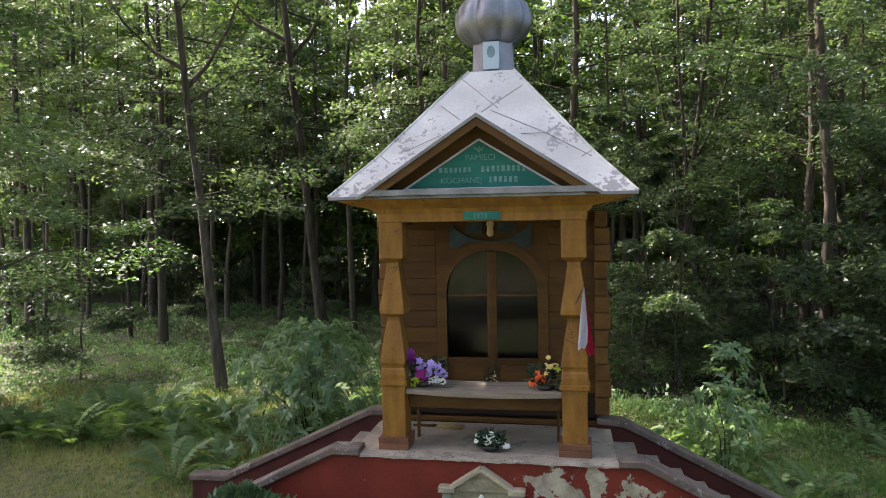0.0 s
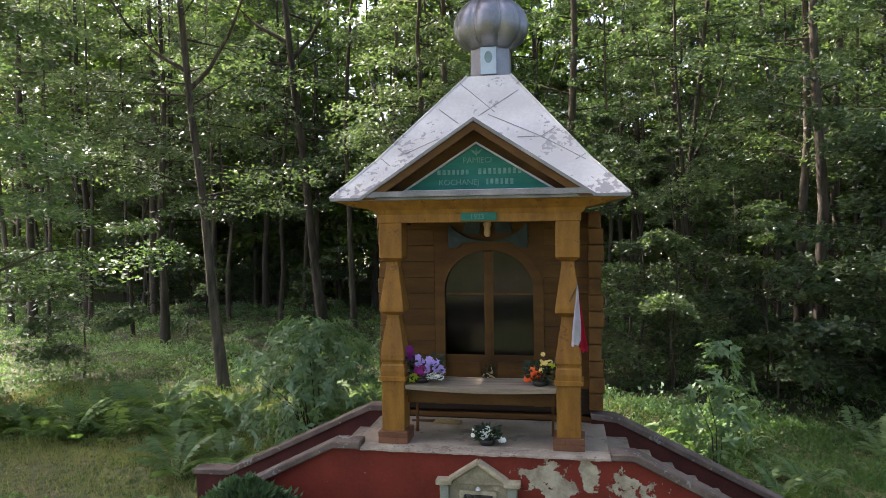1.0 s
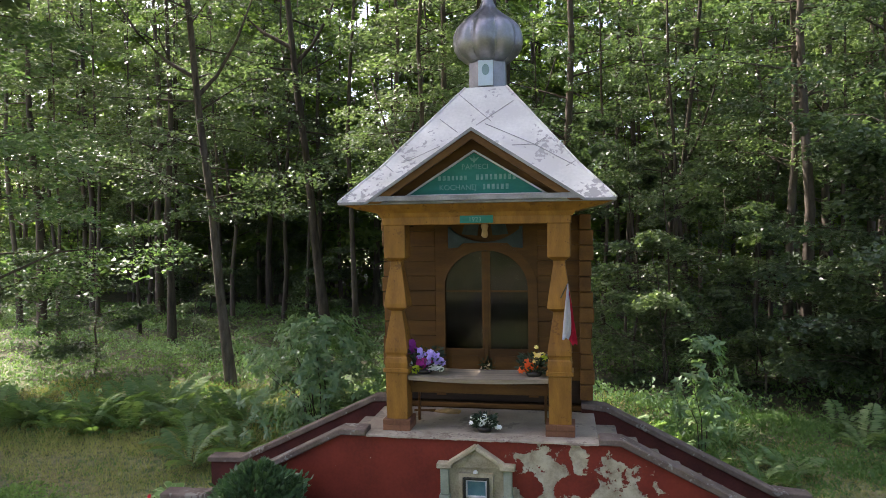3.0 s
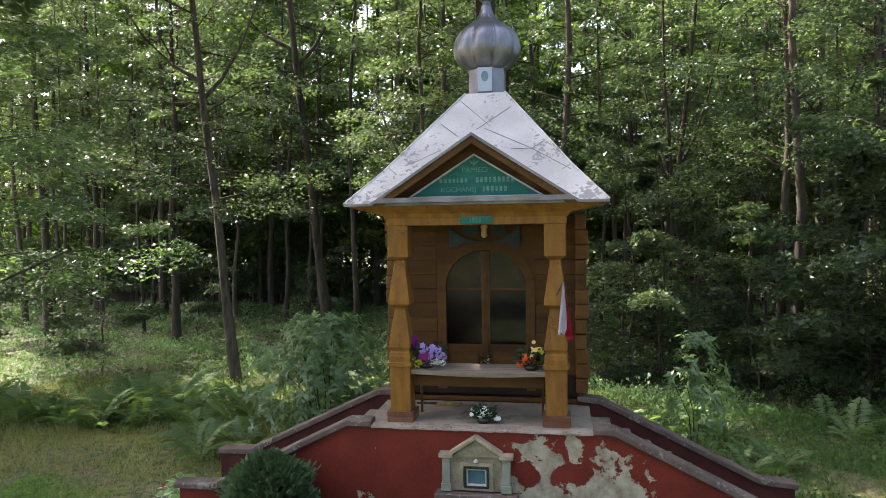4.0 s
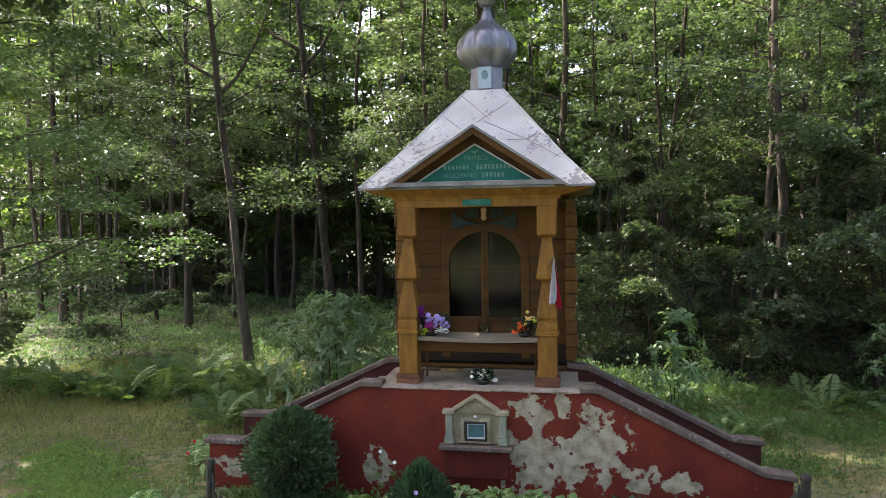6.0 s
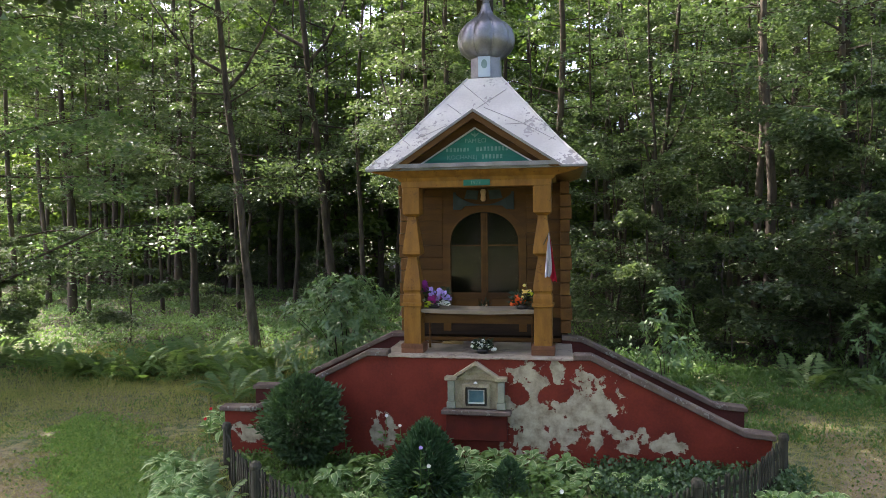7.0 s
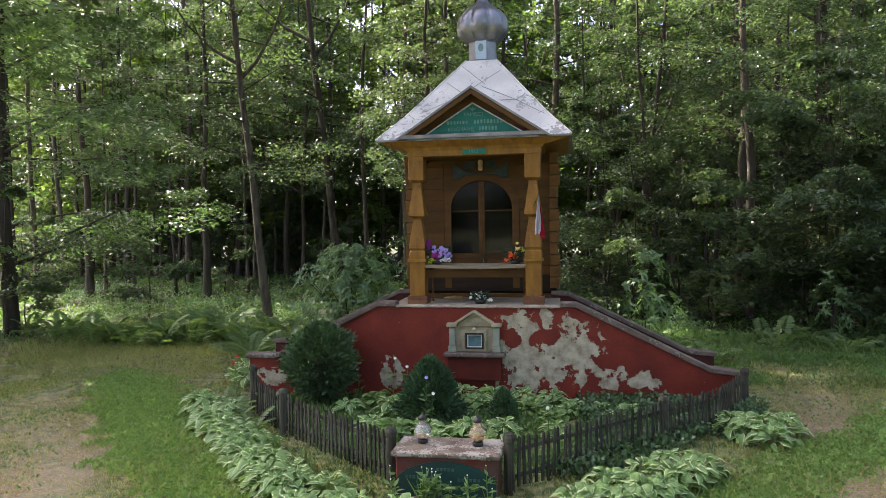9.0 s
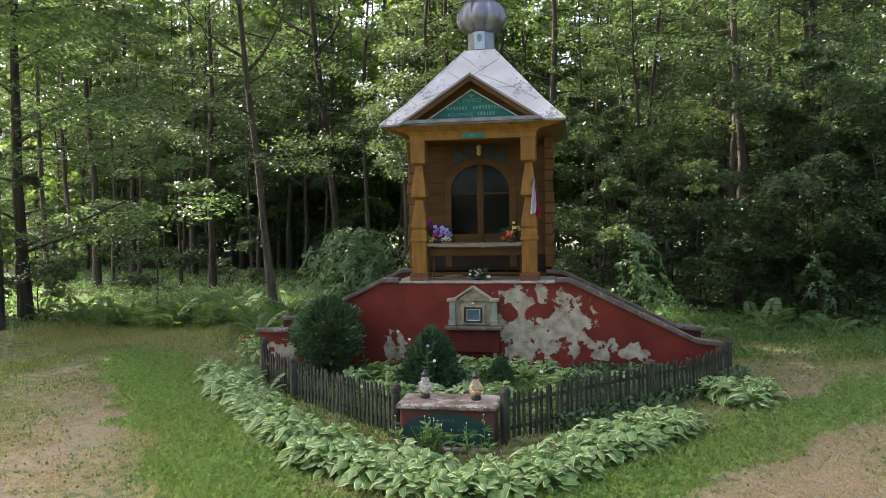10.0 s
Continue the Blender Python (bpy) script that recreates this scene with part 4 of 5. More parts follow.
def build_pedestal():
    t = thing("stone_pedestal", "low pedestal with a lichened slab and a dark green inscription board", "pedestal", Matrix.Translation((0.30, 0, 0)))
    part("block", box(-0.53, 0.53, -4.35, -3.87, -0.1, 0.444, 0.015), REDPAINT, t, "faded red painted block")
    top = box(-0.57, 0.57, -4.40, -3.82, 0.445, 0.50, 0.014)
    part("slab", top, STONE_TOP, t, "pinkish lichened stone slab")
    arc = [(-0.525, 0.02)] + [(-0.525 + 1.05 * k / 16, 0.20 + 0.205 * math.sin(math.pi * k / 16) ** 0.6) for k in range(17)] + [(0.525, 0.02)]
    board = part("inscription_board", prism(arc, -4.372, -4.352, 0, False), DEEPGREEN, t, "dark green board with illegible lettering")
    r = random.Random(3)
    for z, x0, x1 in ((0.325, -0.09, 0.08), (0.235, -0.41, -0.13), (0.225, 0.13, 0.37), (0.13, -0.17, 0.19)):
        x = x0
        while x < x1:
            w = r.uniform(0.018, 0.034)
            part("lettering_bar", box(x, x + w, -4.378, -4.3725, z - 0.014, z + 0.016, 0), FADED, board)
            x += w + 0.014
    part("plinth_stone", box(-0.60, 0.60, -4.52, -4.38, -0.1, 0.045, 0.02), CAP, t)


build_pedestal()


def lantern_glass(name, colour):
    m = bpy.data.materials.new(name)
    m.use_nodes = True
    p = m.node_tree.nodes["Principled BSDF"]
    p.inputs["Base Color"].default_value = (*colour, 1)
    p.inputs["Roughness"].default_value, p.inputs["Transmission Weight"].default_value = 0.25, 0.78
    return m


CLEAR_JAR = lantern_glass("frosted_lantern_glass", (0.88, 0.87, 0.82))
AMBER_JAR = lantern_glass("amber_lantern_glass", (0.90, 0.74, 0.50))
WAX = surface("candle_wax", (0.70, 0.52, 0.34), (0.58, 0.42, 0.26), 0.6, scale=8, fine=60, bump=0.05)
BLACKPL = surface("dark_plastic", (0.025, 0.022, 0.02), (0.015, 0.014, 0.013), 0.4, scale=8, fine=60, bump=0.05)


def build_lantern(x, y, label, glass):
    t = thing("grave_lantern", label, "lantern", Matrix.Translation((x, y, 0.5)) @ Matrix.Scale(0.88, 4), "grave lanterns")
    part("base", lathe([(0.062, 0.0), (0.066, 0.012), (0.066, 0.045), (0.052, 0.055)], 18), BLACKPL, t, "dark plastic base", True)
    part("glass_jar", lathe([(0.05, 0.055), (0.085, 0.085), (0.102, 0.13), (0.092, 0.18), (0.058, 0.225), (0.045, 0.27), (0.047, 0.285)], 20), glass, t, "frosted glass jar", True)
    part("candle", lathe([(0.04, 0.06), (0.05, 0.07), (0.05, 0.11), (0.045, 0.115)], 14), WAX, t)
    part("lid", lathe([(0.054, 0.285), (0.054, 0.31), (0.034, 0.335), (0.016, 0.345), (0.02, 0.36), (0.006, 0.375)], 16), BLACKPL, t, "dark lid", True)


build_lantern(0.0, -4.05, "frosted glass grave lantern with a dark lid on the slab", CLEAR_JAR)
build_lantern(0.60, -4.08, "amber-tinted glass grave lantern with a dark lid on the slab", AMBER_JAR)


# ---- wall niche ----
NICHERED = surface("dull_red_paint", (0.12, 0.020, 0.012), (0.07, 0.016, 0.011), 0.8, scale=4, fine=40)
PLASTER = surface("stained_plaster", (0.46, 0.41, 0.28), (0.20, 0.165, 0.10), 0.85, scale=5, fine=50, bump=0.3)
PALEGREEN = surface("pale_green_paint", (0.34, 0.36, 0.275), (0.19, 0.215, 0.165), 0.75, scale=5, fine=50)
PICTURE = surface("faded_blue_picture", (0.05, 0.15, 0.18), (0.12, 0.22, 0.23), 0.35, scale=14, fine=60, bump=0.03)


def build_niche():
    t = thing("wall_niche", "small plaster aedicule with a pediment set on the red wall", "niche", Matrix.Translation((-0.05, 0, 0)))
    Y = -0.175
    part("back_slab", box(-0.27, 0.40, Y - 0.03, Y + 0.01, 0.80, 1.24, 0.006), PLASTER, t)
    gable = [(-0.20, 1.215), (-0.20, 1.24), (0.065, 1.43), (0.33, 1.24), (0.33, 1.215)]
    part("pediment", prism(gable, Y - 0.07, Y + 0.01, 0.004, False), PLASTER, t)
    for a, b in (((-0.24, 1.255), (0.065, 1.455)), ((0.37, 1.255), (0.065, 1.455))):
        d = Vector((b[0] - a[0], 0, b[1] - a[1])).normalized()
        o = Vector((-d.z, 0, d.x)) * 0.02
        part("raking_cornice", prism([(a[0] - o.x, a[1] - o.z), (b[0] - o.x, b[1] - o.z), (b[0] + o.x, b[1] + o.z), (a[0] + o.x, a[1] + o.z)], Y - 0.12, Y + 0.01, 0.006, False), PLASTER, t, "yellowish weathered cornice")
    for s in (-1, 1):
        x = 0.065 + s * 0.355
        part("entablature", box(x - 0.085, x + 0.085, Y - 0.12, Y + 0.01, 1.205, 1.262, 0.008), PLASTER, t)
        col = part("pilaster", box(x - 0.047, x + 0.047, Y - 0.085, Y + 0.01, 0.90, 1.20, 0.006), PALEGREEN, t, "pale green pilaster")
        part("pilaster_foot", box(x - 0.062, x + 0.062, Y - 0.095, Y + 0.01, 0.805, 0.898, 0.006), PALEGREEN, col)
    frame = part("niche_frame", ring_frame(-0.13, 0.26, 0.82, 1.15, 0.045, Y - 0.075, Y + 0.005), PLASTER, t)
    part("inner_frame", ring_frame(-0.075, 0.215, 0.855, 1.11, 0.026, Y - 0.10, Y - 0.02), GREYWOOD, frame, "weathered brown frame")
    part("white_bead", ring_frame(-0.048, 0.188, 0.882, 1.083, 0.014, Y - 0.09, Y - 0.02), WHITE, frame, "white painted bead")
    part("picture", box(-0.055, 0.195, Y - 0.045, Y - 0.035, 0.875, 1.09, 0), PICTURE, frame, "faded blue picture behind glass")
    part("pediment_shell", lathe([(0.03, 0.0), (0.028, 0.012), (0.012, 0.03)], 10), WHITE, t).matrix_local = Matrix.Translation((0.065, Y - 0.085, 1.165))
    part("shelf", box(-0.42, 0.56, Y - 0.17, Y + 0.01, 0.735, 0.797, 0.012), CAP, t, "projecting stone shelf")
    part("bracket", box(-0.36, 0.50, Y - 0.10, Y + 0.01, 0.36, 0.733, 0.01), NICHERED, t, "dark red painted base below the shelf")


def ring_frame(x0, x1, z0, z1, w, y0, y1):
    bm = bmesh.new()
    for a in ((x0, x1, z0, z0 + w), (x0, x1, z1 - w, z1), (x0, x0 + w, z0 + w, z1 - w), (x1 - w, x1, z0 + w, z1 - w)):
        box(a[0], a[1], y0, y1, a[2], a[3], 0.003, False, bm)
    return bm


build_niche()


# ---- porch things ----
WORNWOOD = surface("worn_tabletop", (0.33, 0.275, 0.20), (0.18, 0.145, 0.10), 0.7, scale=4, fine=50, bump=0.2, stretch=(0.5, 4, 4))


def build_altar_table():
    t = thing("altar_table", "wide weathered wooden table fixed between the posts", "table")
    bm = bmesh.new()
    rows = []
    for i in range(13):
        x = -0.812 + 1.624 * i / 12
        sag = -0.018 * math.cos((i / 12 - 0.5) * math.pi)
        rows.append([bm.verts.new((sk(x, y), y, z + sag)) for y, z in ((0.02 - 0.03 * math.sin(math.pi * i / 12), 2.175), (0.52, 2.185), (0.52, 2.14), (0.025 - 0.03 * math.sin(math.pi * i / 12), 2.125))])
    for a, b in zip(rows, rows[1:]):
        for k in range(4):
            bm.faces.new((a[k], b[k], b[(k + 1) % 4], a[(k + 1) % 4]))
    bm.faces.new(rows[0][::-1])
    bm.faces.new(rows[-1])
    part("tabletop", bm, WORNWOOD, t, "grey worn tabletop")
    part("apron", box(-0.805, 0.805, 0.14, 0.17, 1.955, 2.085, 0.005, True), BROWN, t)
    for s in (-1, 1):
        part("leg", box(s * 0.77 - 0.015, s * 0.77 + 0.015, 0.46, 0.50, 1.537, 2.13, 0.004, True), BROWN, t)
    for s in (-1, 1):
        part("bearer", box(s * 0.79 - 0.02, s * 0.79 + 0.02, 0.10, 0.50, 2.04, 2.105, 0.004, True), BROWN, t)


build_altar_table()


def flower_mesh(centre, normal, radius, petals, cup, seed):
    """Petal quads round a centre; returns vertices, four to a petal."""
    r = np.random.default_rng(seed)
    n = Vector(normal).normalized()
    u = n.orthogonal().normalized()
    w = n.cross(u)
    out = []
    for k in range(petals):
        a = 2 * math.pi * (k + 0.2 * r.random()) / petals
        d = u * math.cos(a) + w * math.sin(a)
        s = n.cross(d)
        c = Vector(centre)
        out += [c, c + d * radius * 0.6 + s * radius * 0.36 + n * radius * cup, c + d * radius + n * radius * cup * 0.7, c + d * radius * 0.6 - s * radius * 0.36 + n * radius * cup]
    return [tuple(v) for v in out]


def petal(name, colour):
    return foliage(name, colour, tuple(min(1, c * 1.3 + 0.02) for c in colour), 0.5, 0.25, 0.3, (1, 1, 1))


PURPLE, LILAC, PINKISH, LIME, ORANGE, CREAM, WHITEP, REDP = (petal("purple_petal", (0.22, 0.02, 0.20)), petal("lilac_petal", (0.42, 0.33, 0.62)), petal("magenta_petal", (0.36, 0.02, 0.22)), petal("lime_leaf", (0.42, 0.50, 0.03)),
    petal("orange_petal", (0.62, 0.12, 0.02)), petal("cream_petal", (0.62, 0.52, 0.18)), petal("white_petal", (0.68, 0.70, 0.64)), petal("red_petal", (0.5, 0.01, 0.02)))
DARKLEAF = foliage("dark_bouquet_leaf", (0.015, 0.035, 0.02), (0.04, 0.06, 0.03), 0.5, 0.1)


def build_bouquet(name, label, x, y, z, blooms, size, pot, seed):
    """A low dish packed with blooms and dark leaves."""
    r = random.Random(seed)
    t = thing(name, label, "flowers", Matrix.Translation((x, y, z)))
    w, h = size
    part("pot", lathe([(pot * 0.8, 0.0), (pot, 0.03), (pot * 1.05, 0.06), (pot * 0.9, 0.062)], 16), BLACKPL, t, "dark flower dish", True)
    n = 260
    g = np.random.default_rng(seed)
    ang = g.uniform(0, 2 * math.pi, n)
    rad = np.sqrt(g.random(n)) * w * 0.5
    p = np.stack([rad * np.cos(ang), rad * np.sin(ang) * 0.7, 0.05 + g.random(n) * h * 0.6], 1)
    d = np.stack([np.cos(ang), np.sin(ang) * 0.7, g.uniform(-0.1, 0.9, n)], 1)
    link_mesh("leaves", leaf_mesh("leaves", p, d, unit(n) + (0, 0, 0.6), g.uniform(0.04, 0.09, n), 0.03), DARKLEAF, t)
    for mat_, count, rr, (bx, bz), sp, flabel in blooms:
        for k in range(count):
            c = (bx + r.gauss(0, sp), r.uniform(-0.12, -0.02) * w * 1.6, min(h, max(0.06, bz + r.gauss(0, sp * 0.6))))
            nrm = (c[0] * 1.2, -0.8, 0.55)
            vs = flower_mesh(c, nrm, rr * r.uniform(0.85, 1.15), 7, 0.25, k + seed)
            vs += flower_mesh(Vector(c) + Vector(nrm).normalized() * 0.008, nrm, rr * 0.6, 5, 0.5, k + 50 + seed)
            link_mesh("bloom", quad_mesh("bloom", np.array(vs)), mat_, t, flabel)
    return t


build_bouquet("flower_arrangement", "purple, lilac and white artificial flowers in a dark dish", -0.66, 0.20, 2.165,
              [(PINKISH, 8, 0.05, (0.0, 0.14), 0.075, "magenta bloom"), (LILAC, 13, 0.046, (0.06, 0.22), 0.085, "lilac bloom"), (WHITEP, 6, 0.04, (-0.17, 0.12), 0.035, "white bloom"), (PURPLE, 6, 0.05, (-0.12, 0.30), 0.04, "purple bloom"), (LIME, 4, 0.055, (-0.07, 0.05), 0.025, "lime leaf"), (WHITEP, 6, 0.04, (0.14, 0.11), 0.045, "white bloom"), (LILAC, 5, 0.036, (0.20, 0.17), 0.035, "lilac bloom")], (0.50, 0.40), 0.09, 4)
build_bouquet("flower_arrangement", "orange and cream artificial flowers in a dark dish on the table", 0.64, 0.20, 2.165,
              [(ORANGE, 12, 0.045, (-0.05, 0.11), 0.06, "orange bloom"), (CREAM, 8, 0.034, (0.05, 0.25), 0.05, "cream bloom"), (LIME, 4, 0.04, (0.12, 0.24), 0.03, "pale leaf")], (0.32, 0.34), 0.09, 9)
build_bouquet("flower_bowl", "white roses in a low bowl on the landing", 0.07, 0.10, 1.537,
              [(WHITEP, 20, 0.034, (0.0, 0.14), 0.07, "white rose")], (0.23, 0.22), 0.09, 15)
STRAW = surface("straw", (0.36, 0.25, 0.10), (0.18, 0.12, 0.05), 0.9, scale=20, fine=120, bump=0.5, stretch=(0.5, 6, 6))


def build_broom():
    t = thing("hand_broom", "short straw hand broom lying on the landing", "broom", Matrix.Translation((-0.94, 0.88, 1.537)) @ Matrix.Rotation(-0.02, 4, "Z"))
    part("handle", tube([(0, 0, 0.012), (0.14, 0.01, 0.012), (0.28, 0.0, 0.016)], [0.013, 0.014, 0.02], 8), BROWN, t)
    bm = tube([(0.26, 0, 0.016), (0.34, 0, 0.022), (0.45, 0, 0.022), (0.60, -0.01, 0.016)], [0.02, 0.05, 0.075, 0.06], 10)
    bmesh.ops.transform(bm, matrix=Matrix.Diagonal((1, 1, 0.5, 1)), verts=bm.verts)
    part("bristles", bm, STRAW, t, "bound straw bristles")


build_broom()


def build_flag():
    t = thing("small_flag", "small white and red cloth flag hanging on the post", "flag")
    part("stick", tube([(0.96, -0.02, 3.10), (1.045, -0.09, 3.28)], [0.007, 0.006], 6), GREYWOOD, t)
    def cloth(name, rows, mat_, label):
        bm = bmesh.new()
        grid = []
        for v, (xa, xb, z, ya, yb) in enumerate(rows):
            grid.append([bm.verts.new((xa + (xb - xa) * k / 6, ya + (yb - ya) * k / 6 + 0.012 * math.sin(k * 1.9 + v * 0.5), z - 0.01 * math.sin(k * 1.3))) for k in range(7)])
        for a, b in zip(grid, grid[1:]):
            for k in range(6):
                bm.faces.new((a[k], a[k + 1], b[k + 1], b[k])).smooth = True
        bmesh.ops.solidify(bm, geom=bm.faces[:], thickness=0.002)
        part(name, bm, mat_, t, label)
    cloth("white_cloth", [(1.035, 1.045, 3.27, -0.10, -0.09), (1.02, 1.055, 3.14, -0.12, -0.09), (1.005, 1.065, 3.0, -0.13, -0.09), (0.99, 1.075, 2.85, -0.13, -0.08), (0.98, 1.07, 2.72, -0.13, -0.09), (0.975, 1.045, 2.655, -0.13, -0.09)], CLOTHW, "white cloth half")
    cloth("red_cloth", [(1.05, 1.062, 3.17, -0.075, -0.07), (1.06, 1.08, 3.05, -0.08, -0.06), (1.068, 1.10, 2.90, -0.075, -0.06), (1.07, 1.12, 2.76, -0.085, -0.06), (1.05, 1.14, 2.64, -0.085, -0.06), (1.08, 1.138, 2.59, -0.085, -0.06)], CLOTHR, "red cloth half")


CLOTHW = surface("white_cloth", (0.72, 0.70, 0.72), (0.58, 0.56, 0.58), 0.8, scale=9, fine=160, bump=0.05)
CLOTHR = surface("red_cloth", (0.55, 0.02, 0.05), (0.38, 0.012, 0.03), 0.8, scale=9, fine=160, bump=0.05)
build_flag()


def build_door_wreath():
    t = thing("dried_posy", "small dried flower posy hanging at the door", "posy", Matrix.Translation((-0.015, 1.07, 2.10)))
    g = np.random.default_rng(8)
    n = 70
    p = np.stack([g.normal(0, 0.03, n), -g.random(n) * 0.05, g.normal(0, 0.04, n)], 1)
    link_mesh("sprig", leaf_mesh("sprigs", p, p * (1.4, 1, 1) + (0, -0.01, 0.02) + g.normal(0, 0.02, (n, 3)), unit(n), 0.06, 0.022), DARKLEAF, t)
    m = len(p[:14])
    link_mesh("dried_blooms", leaf_mesh("dried_blooms", p[:14] - (0, 0.03, 0), unit(m), unit(m), 0.05, 0.035), petal("straw_petal", (0.42, 0.32, 0.18)), t)


build_door_wreath()


def build_emblem():
    """A painted carved ornament over the door: a swag between two corner pieces, with a small figure-like boss."""
    t = thing("carved_ornament", "carved pale blue swag ornament above the door", "ornament")
    BLUE = surface("faded_blue_paint", (0.055, 0.085, 0.095), (0.03, 0.045, 0.05), 0.7, scale=8, fine=60)
    cx, Y = 0.0, 1.11
    top, low = [], []
    for k in range(17):
        u = k / 16 * 2 - 1
        top.append((0.47 * u, 3.70 + 0.19 * abs(u) ** 2.2))
        low.append((0.47 * u, 3.64 - 0.02 * abs(u) ** 2 + 0.05 * (abs(u) < 0.7)))
    part("swag", prism(top + low[::-1], Y - 0.045, Y + 0.01), BLUE, t, "faded blue swag")
    for s in (-1, 1):
        part("corner_piece", prism([(s * 0.48, 3.62), (s * 0.48, 3.90), (s * 0.44, 3.90), (s * 0.44, 3.70), (s * 0.36, 3.74), (s * 0.46, 3.62)], Y - 0.03, Y + 0.01), BLUE, t)
        part("wing", prism([(s * 0.10, 3.78), (s * 0.30, 3.80), (s * 0.26, 3.93), (s * 0.08, 3.92)], Y - 0.03, Y + 0.005), BLUE, t)
    part("boss", lathe([(0.02, 3.75), (0.045, 3.78), (0.035, 3.85), (0.05, 3.90), (0.03, 3.945)], 12, 0, (sk(cx, Y), Y - 0.03)), WAX, t, "cream central boss", True)


build_emblem()


def build_lettering():
    def words(name, text, x, z, size, mat_, parent_name, y):
        cu = bpy.data.curves.new(name, "FONT")
        cu.body, cu.size, cu.extrude, cu.align_x = text, size, 0.0015, "CENTER"
        cu.materials.append(mat_)
        ob = new(name, cu)
        ob.parent = bpy.data.objects[parent_name]
        ob.matrix_local = Matrix.Translation((x, y, z)) @ Matrix.Rotation(math.pi / 2, 4, "X")
    words("lettering", "PAMIECI", 0.01, 4.555, 0.085, FADEDW, "tympanum", 0.026)
    words("lettering", "KOCHANEJ", -0.19, 4.325, 0.085, FADEDW, "tympanum", 0.026)
    r = random.Random(6)
    for x0, x1, z, h in ((-0.42, -0.08, 4.435, 0.05), (0.02, 0.48, 4.435, 0.06), (0.10, 0.38, 4.325, 0.06)):
        x = x0
        while x < x1:
            w = r.uniform(0.022, 0.036)
            part("lettering_bar", box(x, x + w, 0.025, 0.029, z, z + h, 0), FADEDW, bpy.data.objects["tympanum"])
            x += w + 0.022
    for a in (-0.9, 0.0, 0.9):
        leaf = prism([(-0.014, 0.0), (0.0, -0.045), (0.014, 0.0), (0.0, 0.05)], 0.024, 0.029, 0, False)
        bmesh.ops.transform(leaf, matrix=Matrix.Translation((0.0 + 0.028 * math.sin(a), 0, 4.665)) @ Matrix.Rotation(a, 4, "Y"), verts=leaf.verts)
        part("lily_ornament", leaf, FADEDW, bpy.data.objects["tympanum"])
    plate = part("year_plate", box(-0.165, 0.215, -0.03, -0.013, 3.945, 4.03, 0.003), GREEN, bpy.data.objects["wooden_shrine"], "green plate with a white year")
    words("year", "1923", 0.01, 3.962, 0.075, FADEDW, "year_plate", -0.032)


FADEDW = surface("worn_white_lettering", (0.20, 0.33, 0.28), (0.05, 0.21, 0.165), 0.7, scale=22, fine=90, mix=0.6)
build_lettering()


# ---- garden plants ----
HOSTA_MID = foliage("hosta_green", (0.118, 0.215, 0.070), (0.205, 0.310, 0.118), 0.5, 0.24, 0.35)
HOSTA_RIM = foliage("hosta_cream_rim", (0.34, 0.42, 0.22), (0.56, 0.62, 0.40), 0.55, 0.25, 0.25)
HOSTA_PLAIN = foliage("hosta_lime", (0.11, 0.20, 0.045), (0.17, 0.26, 0.07), 0.42, 0.25, 0.45)


def hosta_leaf(length, width, arch, ripple, seed, rim=0.22, plain=False):
    """A broad pointed blade on a stalk, with a pale rim, arched and ribbed. The stalk begins at the origin and goes along +x."""
    r = random.Random(seed)
    bm = bmesh.new()
    n = 6
    rows = []
    stalk = 0.40 * length
    for i in range(n + 1):
        u = i / n
        x = stalk + length * u
        z = 0.62 * stalk + length * (0.40 * u - arch * u * u)
        half = width / 2 * (math.sin(math.pi * min(1, u * 0.9 + 0.10)) ** 0.75) * (1 - 0.25 * u) if i < n else 0.002
        row = []
        for k, f in enumerate((-1, -(1 - rim), 0, 1 - rim, 1)):
            y = half * f
            droop = -0.35 * abs(f) ** 2 * half + 0.16 * half * (abs(f) == 1 - rim) + ripple * math.sin(u * 11 + f * 2 + seed) * half
            row.append(bm.verts.new((x - 0.15 * abs(f) * half, y, z + 0.12 * half + droop)))
        rows.append(row)
    for a, b in zip(rows, rows[1:]):
        for k in range(4):
            f = bm.faces.new((a[k], a[k + 1], b[k + 1], b[k]))
            f.smooth = True
            f.material_index = 1 if k in (0, 3) and not plain else 0
    tube([(0, 0, 0), (stalk * 0.5, 0, 0.38 * stalk), (stalk * 1.05, 0, 0.63 * stalk)], [0.007, 0.006, 0.005], 4, bm)
    me = bpy.data.meshes.new("leaf")
    bm.to_mesh(me)
    bm.free()
    me.materials.append(HOSTA_PLAIN if plain else HOSTA_MID)
    me.materials.append(HOSTA_RIM)
    return me


HOSTA = [hosta_leaf(0.195 + 0.018 * k, 0.125 + 0.012 * (k % 3), 0.22 + 0.11 * k, 0.15, k, 0.09 + 0.05 * (k % 3)) for k in range(6)]
HOSTA_L = [hosta_leaf(0.24 + 0.02 * k, 0.16, 0.4 + 0.1 * k, 0.05, 20 + k, 0.15, True) for k in range(3)]


